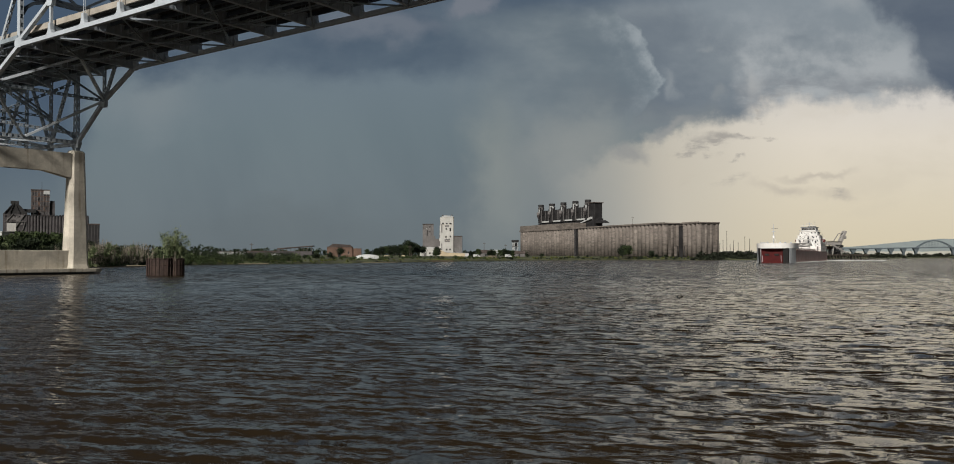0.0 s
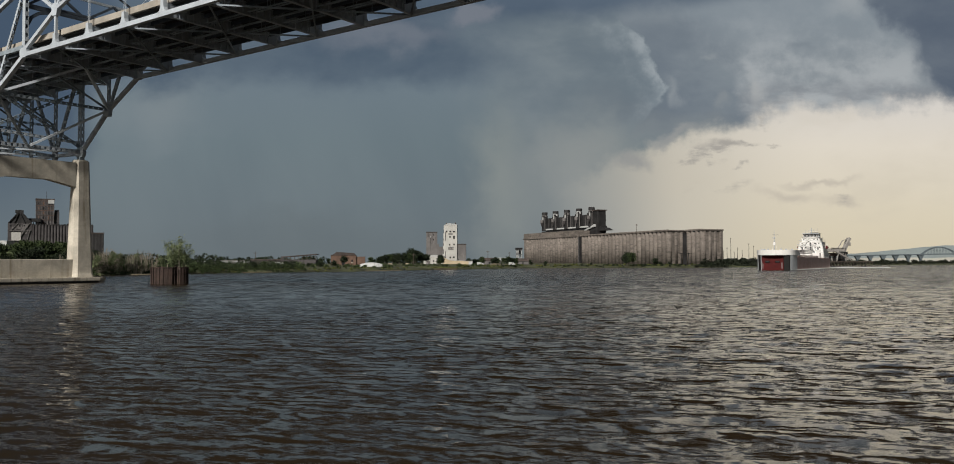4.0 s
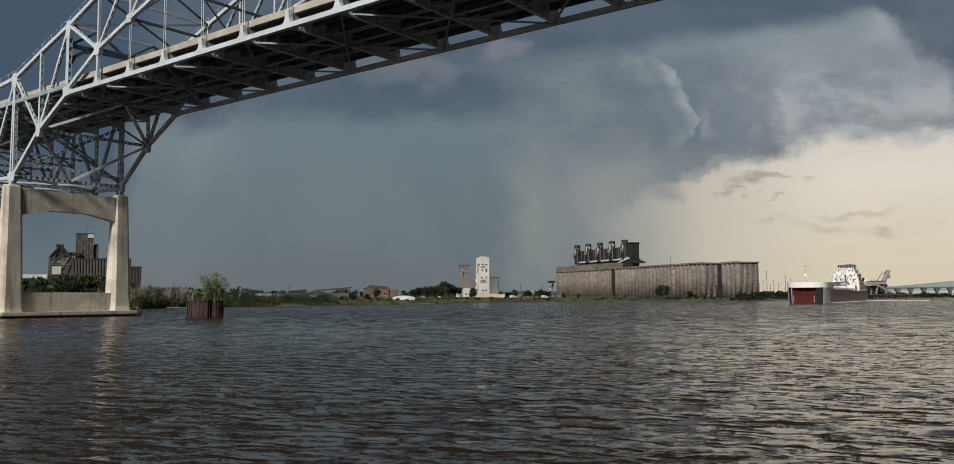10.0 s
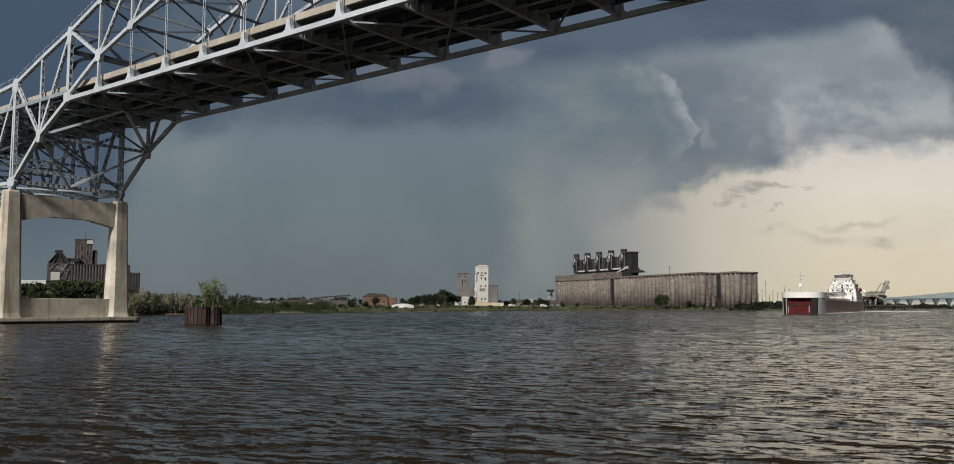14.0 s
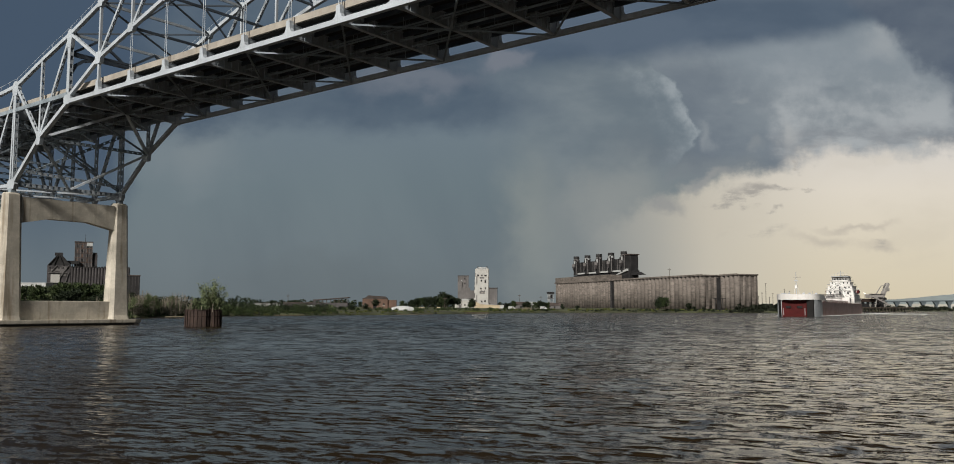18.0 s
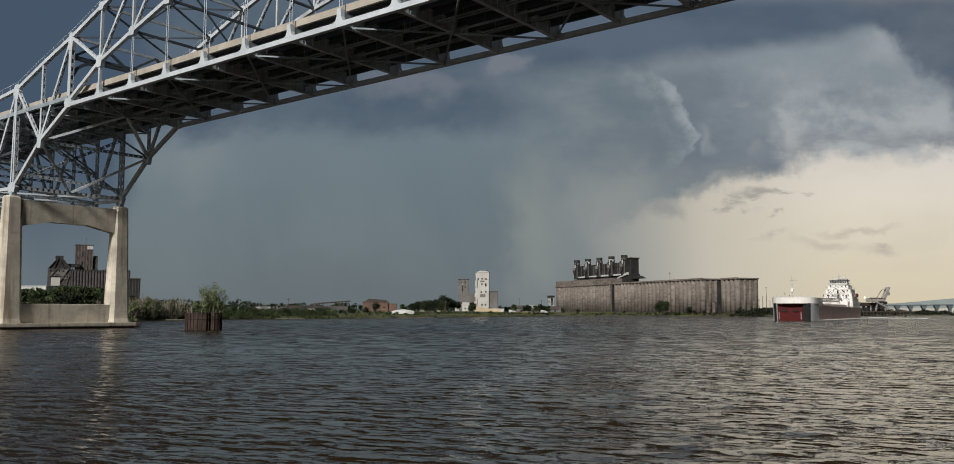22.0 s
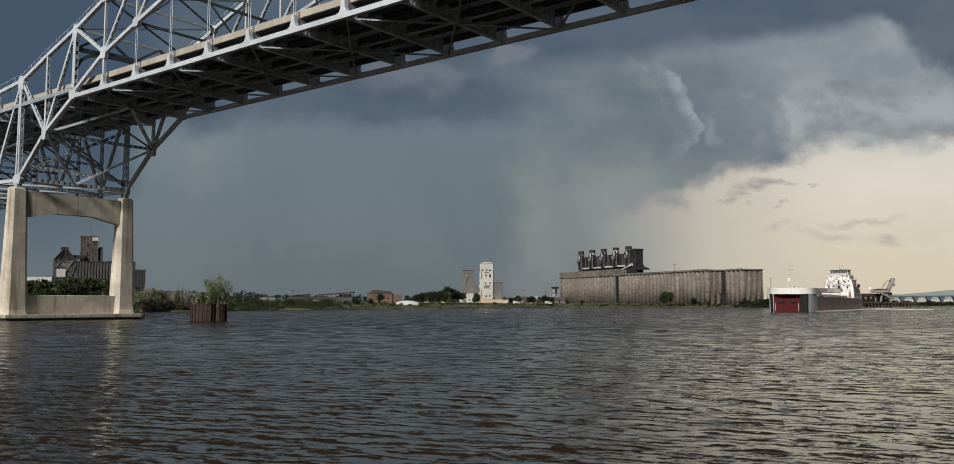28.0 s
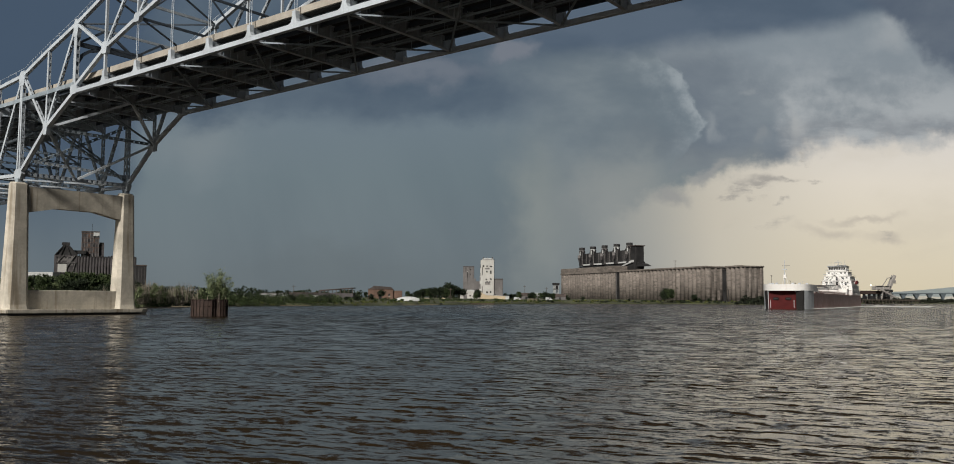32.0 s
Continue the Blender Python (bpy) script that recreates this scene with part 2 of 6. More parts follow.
# ---- materials ----
def material(name, colour, rough=0.7, metal=0.0, dark=0.75, light=1.2, scale=0.5, fine=6.0, bump=0.15, streak=0.0, streak_colour=(0.1, 0.08, 0.06), streak_scale=1.6, bands=0.0, per_piece=0.0, spec=0.4):
    """Painted, cast or rusty surface: stains at one scale, grain at another, upright streaks, and relief."""
    m = bpy.data.materials.new(name)
    m.use_nodes = True
    n = Nodes(m.node_tree)
    co = n.add("ShaderNodeTexCoord").outputs["Object"]
    if per_piece:
        place = n.add("ShaderNodeVectorMath", operation="ADD")
        n.link(co, place.inputs[0])
        n.link(n.add("ShaderNodeObjectInfo").outputs["Location"], place.inputs[1])
        co = place.outputs[0]
    big = n.noise(co, scale, 5.0, 0.6, 0.3)
    small = n.noise(co, fine, 4.0, 0.65)
    c1, c2 = tuple(c * dark for c in colour), tuple(min(1.0, c * light) for c in colour)
    col = n.mix(n.step(big, 0.3, 0.7), c1, c2)
    col = n.mix(n.step(small, 0.25, 0.75, 0.0, 0.35), col, tuple(c * dark * 0.85 for c in colour))
    if streak:
        sep = n.add("ShaderNodeSeparateXYZ")
        n.link(co, sep.inputs[0])
        s = n.noise(n.xyz(sep.outputs[0], sep.outputs[1], n.math("MULTIPLY", sep.outputs[2], 0.06)), streak_scale, 4.0, 0.6)
        col = n.mix(n.step(s, 0.50, 0.72, 0.0, streak), col, streak_colour)
    if bands:
        sep2 = n.add("ShaderNodeSeparateXYZ")
        n.link(co, sep2.inputs[0])
        lift = n.noise(n.xyz(n.math("MULTIPLY", sep2.outputs[0], 0.3), n.math("MULTIPLY", sep2.outputs[1], 0.3), sep2.outputs[2]), 0.42, 4.0, 0.75)
        col = n.mix(n.step(lift, 0.50, 0.62, 0.0, bands), col, tuple(0.35 * c for c in colour))
        col = n.mix(n.step(lift, 0.44, 0.34, 0.0, 0.6 * bands), col, tuple(1.9 * c for c in colour))
    if per_piece:
        r = n.add("ShaderNodeObjectInfo").outputs["Random"]
        col = n.mix(n.math("MULTIPLY", r, per_piece), col, tuple(c * 0.55 for c in colour))
    b = n.add("ShaderNodeBsdfPrincipled")
    n.link(col, b.inputs["Base Color"])
    b.inputs["Metallic"].default_value, b.inputs["Specular IOR Level"].default_value = metal, spec
    n.link(n.step(small, 0.2, 0.8, max(0.05, rough - 0.12), min(1.0, rough + 0.12)), b.inputs["Roughness"])
    if bump:
        bp = n.add("ShaderNodeBump")
        bp.inputs["Strength"].default_value, bp.inputs["Distance"].default_value = bump, 0.08
        n.link(small, bp.inputs["Height"])
        n.link(bp.outputs[0], b.inputs["Normal"])
    out = n.add("ShaderNodeOutputMaterial")
    n.link(b.outputs[0], out.inputs[0])
    return m


def water_material():
    m = bpy.data.materials.new("river_water")
    m.use_nodes = True
    n = Nodes(m.node_tree)
    co = n.add("ShaderNodeTexCoord").outputs["Object"]
    sep = n.add("ShaderNodeSeparateXYZ")
    n.link(co, sep.inputs[0])
    x, y = sep.outputs[0], sep.outputs[1]
    # wind ripples as slopes: short ones, chop, and broad gust streaks along the crests
    crest = n.math("MULTIPLY_ADD", x, 0.94, n.math("MULTIPLY", y, -0.35))
    across = n.math("MULTIPLY_ADD", x, 0.35, n.math("MULTIPLY", y, 0.94))
    flat = n.xyz(n.math("MULTIPLY", crest, 0.42), across)
    long_ = n.xyz(n.math("MULTIPLY", crest, 0.60), across)
    gust = n.noise(n.xyz(n.math("MULTIPLY", x, 0.35), y), 0.025, 3.0, 0.5)
    silt = n.noise(co, 0.02, 3.0, 0.5)

    def slope(vec, scale, detail, rough):
        t = n.add("ShaderNodeTexNoise")
        n.link(vec, t.inputs["Vector"])
        t.inputs["Scale"].default_value, t.inputs["Detail"].default_value, t.inputs["Roughness"].default_value = scale, detail, rough
        c = n.add("ShaderNodeSeparateColor")
        n.link(t.outputs["Color"], c.inputs[0])
        return n.math("SUBTRACT", c.outputs[0], 0.5), n.math("MULTIPLY", n.math("SUBTRACT", c.outputs[1], 0.5), 2.3)

    ax, ay = slope(flat, 11.0, 3.0, 0.65)
    bx, by = slope(flat, 4.4, 3.0, 0.6)
    _, gy = slope(long_, 0.75, 3.0, 0.6)
    # trains of wind waves with long bent crests, each gathered in groups
    warp = n.noise(n.xyz(n.math("MULTIPLY", crest, 0.75), across, 1.0), 0.60, 3.0, 0.55)
    warp2 = n.noise(n.xyz(n.math("MULTIPLY", crest, 0.75), across, 5.0), 1.3, 3.0, 0.55)
    group = n.noise(n.xyz(n.math("MULTIPLY", crest, 0.5), across, 8.0), 0.7, 2.0, 0.5)
    group2 = n.noise(n.xyz(n.math("MULTIPLY", crest, 0.5), across, 12.0), 1.2, 2.0, 0.5)
    tx, ty = 0.0, 0.0
    for wave, lean, size, w, bend, g in ((1.45, 0.42, 0.11, warp, 16.0, group), (0.95, 0.22, 0.15, warp2, 12.0, group2), (0.66, 0.55, 0.15, warp, 26.0, group2), (0.47, 0.30, 0.14, warp2, 20.0, group)):
        k = 2 * math.pi / wave
        phase = n.math("ADD", n.math("MULTIPLY_ADD", x, k * math.sin(lean), n.math("MULTIPLY", y, k * math.cos(lean))), n.math("MULTIPLY", w, bend))
        rise = n.math("MULTIPLY", n.math("ADD", n.math("SINE", phase), n.math("MULTIPLY", n.math("SINE", n.math("MULTIPLY", phase, 2.0)), 0.3)), n.step(g, 0.30, 0.70, 0.3 * size, 1.7 * size))
        tx = n.math("MULTIPLY_ADD", rise, math.sin(lean), tx)
        ty = n.math("MULTIPLY_ADD", rise, math.cos(lean), ty)
    geo = n.add("ShaderNodeNewGeometry")
    up = n.add("ShaderNodeSeparateXYZ")
    n.link(geo.outputs["Normal"], up.inputs[0])
    force = n.math("MULTIPLY", n.step(gust, 0.25, 0.75, 0.85, 1.25), n.math("MULTIPLY_ADD", n.step(x, -14.0, 14.0, -0.42, 0.5), n.step(y, 110.0, 40.0), 1.0))
    sx = n.math("MULTIPLY", n.math("ADD", tx, n.math("ADD", n.math("MULTIPLY", ax, 0.35), n.math("MULTIPLY", bx, 0.3))), force)
    sy = n.math("ADD", n.math("MULTIPLY", ay, 0.38), n.math("MULTIPLY_ADD", by, 0.42, n.math("MULTIPLY", gy, n.step(y, 25.0, 110.0, 0.10, 0.60))))
    sy = n.math("MULTIPLY", n.math("MULTIPLY_ADD", ty, n.step(y, 25.0, 95.0, 1.0, 0.5), sy), force)
    sx, sy = n.math("ADD", sx, up.outputs[0]), n.math("ADD", sy, up.outputs[1])
    # far off only the near faces of the waves are seen past one another
    sy = n.math("SUBTRACT", sy, n.step(y, 15.0, 160.0, -0.015, 0.155))
    sy = n.math("SUBTRACT", sy, n.math("MULTIPLY", n.step(x, -12.0, 14.0, 0.105, -0.10), n.step(y, 80.0, 35.0)))
    sy = n.math("SMOOTH_MIN", sy, n.math("SUBTRACT", n.math("DIVIDE", 1.6, n.math("MAXIMUM", y, 4.0)), n.step(y, 18.0, 70.0, 0.004, 0.040)), 0.025)
    sy = n.math("MULTIPLY_ADD", n.math("MULTIPLY", n.math("ADD", ay, by), n.step(y, 70.0, 15.0)), 0.10, sy)
    unit = n.add("ShaderNodeVectorMath", operation="NORMALIZE")
    n.link(n.xyz(sx, sy, 1.0), unit.inputs[0])
    b = n.add("ShaderNodeBsdfPrincipled")
    n.link(n.mix(n.step(silt, 0.3, 0.7), (0.0115, 0.0078, 0.0040), (0.0180, 0.0119, 0.0060)), b.inputs["Base Color"])
    b.inputs["IOR"].default_value = 1.33
    b.inputs["Specular Tint"].default_value = (1.0, 0.985, 0.92, 1.0)
    b.inputs["Roughness"].default_value = 0.06
    n.link(unit.outputs[0], b.inputs["Normal"])
    out = n.add("ShaderNodeOutputMaterial")
    n.link(b.outputs[0], out.inputs[0])
    return m


def leaf_material(name, c1, c2):
    m = bpy.data.materials.new(name)
    m.use_nodes = True
    n = Nodes(m.node_tree)
    geo = n.add("ShaderNodeNewGeometry")
    co = n.add("ShaderNodeTexCoord").outputs["Object"]
    col = n.mix(geo.outputs["Random Per Island"], c1, c2)
    col = n.mix(n.step(n.noise(co, 0.35, 3.0), 0.35, 0.65, 0.0, 0.5), col, tuple(0.6 * v for v in c1))
    b = n.add("ShaderNodeBsdfPrincipled")
    n.link(col, b.inputs["Base Color"])
    b.inputs["Roughness"].default_value, b.inputs["Specular IOR Level"].default_value = 0.75, 0.2
    out = n.add("ShaderNodeOutputMaterial")
    n.link(b.outputs[0], out.inputs[0])
    return m


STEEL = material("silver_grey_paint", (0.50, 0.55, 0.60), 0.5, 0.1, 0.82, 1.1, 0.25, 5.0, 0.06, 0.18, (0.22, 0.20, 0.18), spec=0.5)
# STEEL darkened in its colour for shade under the deck; the streaks are dirt.
STEEL_UNDER = material("shaded_streaked_grey_paint", (0.29, 0.345, 0.39), 0.6, 0.0, 0.6, 1.2, 0.2, 3.0, 0.1, 0.3, (0.14, 0.13, 0.13))
# STEEL again, its colour darkened to slate for shaded braces and stringers.
STEEL_BRACE = material("shaded_slate_grey", (0.070, 0.088, 0.112), 0.55, 0.0, 0.7, 1.2, 0.25, 5.0, 0.06, 0.15, (0.12, 0.11, 0.10))
CONCRETE = material("weathered_concrete", (0.55, 0.508, 0.432), 0.85, 0.0, 0.72, 1.15, 0.35, 3.0, 0.12, 0.8, (0.21, 0.165, 0.11), streak_scale=0.8, bands=0.08)
PARAPET = material("tan_concrete", (0.35, 0.322, 0.28), 0.85, 0.0, 0.8, 1.15, 0.3, 3.0, 0.1, 0.3, (0.25, 0.19, 0.14))
ASPHALT = material("worn_asphalt", (0.05, 0.05, 0.05), 0.9)
# The near-black base colour carries the shade under the deck.
SLAB_SHADED = material("shaded_slab_underside", (0.045, 0.045, 0.045), 0.9, 0.0, 0.6, 1.2, 0.2, 2.0, 0.1)
WET = material("wet_dark_concrete", (0.05, 0.045, 0.04), 0.4)
RUST = material("rusted_sheet_steel", (0.042, 0.026, 0.021), 0.85, 0.0, 0.5, 1.4, 0.8, 6.0, 0.3, 0.5, (0.03, 0.02, 0.018))
WATER = water_material()
EARTH = material("grassy_earth", (0.050, 0.056, 0.025), 0.95, 0.0, 0.4, 1.7, 0.06, 0.9, 0.4)
MUD = material("wet_brown_mud", (0.055, 0.044, 0.028), 0.9, 0.0, 0.6, 1.3, 0.2, 2.0, 0.3)
SAND = material("pale_gravel_shore", (0.15, 0.13, 0.09), 0.95, 0.0, 0.7, 1.2, 0.1, 1.0, 0.3)
SILO = material("old_silo_concrete", (0.168, 0.146, 0.130), 0.9, 0.0, 0.68, 1.28, 0.05, 0.8, 0.1, 0.5, (0.15, 0.12, 0.10), streak_scale=0.6, bands=0.65, per_piece=0.3)


# ---- building blocks ----
def part(name, bm, mat, parent=None, label=""):
    me = bpy.data.meshes.new(name)
    if isinstance(bm, tuple):
        me.from_pydata(bm[0], [], bm[1])
    else:
        bmesh.ops.recalc_face_normals(bm, faces=bm.faces)
        bm.to_mesh(me)
        bm.free()
    me.materials.append(mat)
    ob = new(name, me)
    if parent is not None:
        ob.parent = parent
    return tagged(ob, label) if label else ob


def thing(name, m, label, category, group="", kind=""):
    ob = new(name)
    ob.matrix_world = m
    return tagged(ob, label, category, group, kind)


def solid(bm, points, faces):
    vs = [bm.verts.new(p) for p in points]
    for f in faces:
        bm.faces.new([vs[i] for i in f])
    return vs


BOX = ((0, 1, 2, 3), (7, 6, 5, 4), (0, 4, 5, 1), (1, 5, 6, 2), (2, 6, 7, 3), (3, 7, 4, 0))


def box(bm, x0, x1, y0, y1, z0, z1):
    solid(bm, [(x, y, z) for z in (z0, z1) for x, y in ((x0, y0), (x1, y0), (x1, y1), (x0, y1))], BOX)


def new_box(x0, x1, y0, y1, z0, z1, bevel=0.0):
    bm = bmesh.new()
    box(bm, x0, x1, y0, y1, z0, z1)
    if bevel:
        bmesh.ops.bevel(bm, geom=bm.edges[:], offset=bevel, segments=1, affect="EDGES")
    return bm


def beam(bm, a, b, wide, deep, side=(0, 1, 0)):
    """A bar from a to b: wide along side, deep across it."""
    a, b = Vector(a), Vector(b)
    way = (b - a).normalized()
    s = Vector(side)
    s = (s - way * s.dot(way)).normalized()
    d = way.cross(s)
    pts = [p + s * wide / 2 * i + d * deep / 2 * j for p in (a, b) for i, j in ((-1, -1), (1, -1), (1, 1), (-1, 1))]
    solid(bm, pts, BOX)


def laced(bm, a, b, wide, deep, side=(0, 1, 0), pitch=1.3, gap=0.5):
    """A built-up bar: two plates with batten plates between them, so that it is pierced by a row of holes."""
    a, b = Vector(a), Vector(b)
    length = (b - a).length
    way = (b - a) / length
    s = Vector(side)
    s = (s - way * s.dot(way)).normalized()
    d = way.cross(s)
    for k in (-1, 1):
        beam(bm, a + s * (wide / 2 - 0.04) * k, b + s * (wide / 2 - 0.04) * k, 0.08, deep, s)
    n = max(2, int(length / pitch))
    for i in range(n):
        p = a + way * (i + gap / 2) * length / n
        q = a + way * (i + 1 - gap / 2) * length / n
        for k in (-1, 1):
            beam(bm, p + d * (deep / 2 - 0.03) * k, q + d * (deep / 2 - 0.03) * k, wide - 0.16, 0.05, s)


def prism(bm, outline, y0, y1):
    """An outline in x and z, drawn out from y0 to y1."""
    n = len(outline)
    pts = [(x, y0, z) for x, z in outline] + [(x, y1, z) for x, z in outline]
    solid(bm, pts, [tuple(range(n)), tuple(range(2 * n - 1, n - 1, -1))] + [(i, i + n, (i + 1) % n + n, (i + 1) % n) for i in range(n)])


def tube(bm, a, b, r0, r1, n=8):
    a, b = Vector(a), Vector(b)
    way = (b - a).normalized()
    s = way.orthogonal().normalized()
    d = way.cross(s)
    ring = [(math.cos(2 * math.pi * i / n), math.sin(2 * math.pi * i / n)) for i in range(n)]
    pts = [p + (s * c + d * e) * r for p, r in ((a, r0), (b, r1)) for c, e in ring]
    solid(bm, pts, [tuple(range(n)), tuple(range(2 * n - 1, n - 1, -1))] + [(i, (i + 1) % n, (i + 1) % n + n, i + n) for i in range(n)])


def new_beam(*args, **kw):
    bm = bmesh.new()
    beam(bm, *args, **kw)
    return bm


def new_laced(*args, **kw):
    bm = bmesh.new()
    laced(bm, *args, **kw)
    return bm


def new_tube(*args):
    bm = bmesh.new()
    tube(bm, *args)
    return bm


# ---- water and land ----
DRIFT = Vector((-0.35, -0.94, 0)) * 1.1  # metres a second


def river():
    """One sheet of water out to the horizon, with its waves modelled where they can be told apart."""
    rng = np.random.default_rng(5)
    rows = 12.0 * np.exp(np.arange(0, 860) * 0.0048)
    rows = np.concatenate([np.geomspace(0.4, 11.5, 10), rows, np.geomspace(rows[-1] * 1.05, 4900, 22)])
    turn = np.radians(np.concatenate([np.linspace(-180, -58, 25)[:-1], np.linspace(-58, 58, 620), np.linspace(58, 180, 25)[1:]]))
    r, a = np.meshgrid(rows, turn, indexing="ij")
    x, y = r * np.sin(a), r * np.cos(a) - 22.0
    z = np.zeros_like(x)
    for i in range(54):
        wave = 0.46 * 5.0 ** rng.random()
        way = math.atan2(-0.35, -0.94) + rng.normal(0, 0.40)
        k = 2 * math.pi / wave
        amp = 0.0032 * wave ** 0.9 * (0.5 + rng.random())
        phase = k * (x * math.sin(way) + y * math.cos(way)) + rng.random() * 6.28
        phase = phase + 0.6 * np.sin(0.13 * x + i) * np.cos(0.11 * y + 2 * i)
        fade = np.clip(1.4 - r * 0.0048 / wave * 3.2, 0, 1)
        z += amp * fade * (np.sin(phase) + 0.25 * np.sin(2 * phase + 1.57))
    swell = 0.75 + 0.5 * np.sin(0.021 * x + 0.4) * np.sin(0.017 * y + 0.9)
    z *= swell
    z[-8:] = 0
    co = np.stack([x, y, z], -1).reshape(-1, 3)
    nr, nc = x.shape
    i = (np.arange(nr - 1)[:, None] * nc + np.arange(nc - 1)[None, :]).ravel()
    quads = np.stack([i, i + nc, i + nc + 1, i + 1], -1)
    me = bpy.data.meshes.new("water")
    me.vertices.add(len(co))
    me.vertices.foreach_set("co", co.ravel())
    me.loops.add(quads.size)
    me.loops.foreach_set("vertex_index", quads.ravel())
    me.polygons.add(len(quads))
    me.polygons.foreach_set("loop_start", np.arange(0, quads.size, 4))
    me.polygons.foreach_set("use_smooth", np.ones(len(quads), bool))
    me.update()
    me.materials.append(WATER)
    return tagged(new("water", me), "choppy brown river water under a storm sky", "water", kind="structure")


SHORE = [(-900, 170), (-300, 215), (-180, 262), (-112, 282), (-97, 343), (-76, 381), (-42, 414), (-21, 490), (18, 570),
         (61, 671), (106, 702), (163, 735), (200, 700), (222, 690), (262, 705), (300, 826), (420, 985), (560, 1148), (680, 1240), (1100, 1600), (2300, 2300)]


def bank():
    """The far bank: a low shelf that climbs from the water's edge and runs to the horizon."""
    rng = np.random.default_rng(9)
    pts = []
    for (x0, y0), (x1, y1) in zip(SHORE, SHORE[1:]):
        n = max(2, int(math.hypot(x1 - x0, y1 - y0) / 9))
        for i in range(n):
            f = i / n
            pts.append((x0 + (x1 - x0) * f + rng.normal(0, 1.3), y0 + (y1 - y0) * f + rng.normal(0, 1.3)))
    pts.append(SHORE[-1])
    steps = [(0, -0.5), (1.2, 0.15), (3.5, 0.75), (9, 1.2), (22, 1.5), (60, 2.2), (140, 3.4), (300, 4.0), (800, 5.0), (3200, 6.0)]
    verts = []
    for x, y in pts:
        r = math.hypot(x, y)
        for d, z in steps:
            rise = rng.normal(0, 0.12) if d > 1 else 0
            verts.append((x + x / r * d, y + y / r * d, z + rise))
    k = len(steps)
    faces = [(i * k + j, (i + 1) * k + j, (i + 1) * k + j + 1, i * k + j + 1) for i in range(len(pts) - 1) for j in range(k - 1)]
    ob = part("ground", (verts, faces), EARTH)
    tagged(ob, "low grassy far bank with earth and gravel edge", "ground", kind="structure")


water = river()
bank()

# ---- the bridge ----
PANEL, WIDE = 9.144, 20.55
BRIDGE_AT = pose(-82.5, 152.6, 0, 0, 0, -36.953)


def deck_z(k):
    """Underside of the deck chord at panel point k; the pier stands at k = -2."""
    return 37.10 + 0.115 * k


def top_z(k):
    j = abs(k + 2) if k < -2 else k + 2
    if k < -2:
        return 42.9 - 0.9 * min(j, 2)
    k = min(k, 16 - k)
    return {-2: 42.9, -1: 46.1, 0: 49.0, 1: 52.4, 2: 55.7, 3: 58.6, 4: 61.0, 5: 62.9, 6: 64.3, 7: 65.1, 8: 65.4}[k]


def rib_z(k):
    k = min(k, 16 - k)
    return {0: 38.2, 1: 43.3, 2: 46.5, 3: 49.5, 4: 52.0, 5: 54.0, 6: 55.5, 7: 56.4, 8: 56.7}[k]


def low_z(k):
    """Lower chord, haunched at the piers."""
    if k < -2:
        return 25.1
    j = abs(k + 2) if k < 8 else abs(18 - k)
    return (24.9, 32.4, deck_z(k) + 0.34)[min(j, 2)]


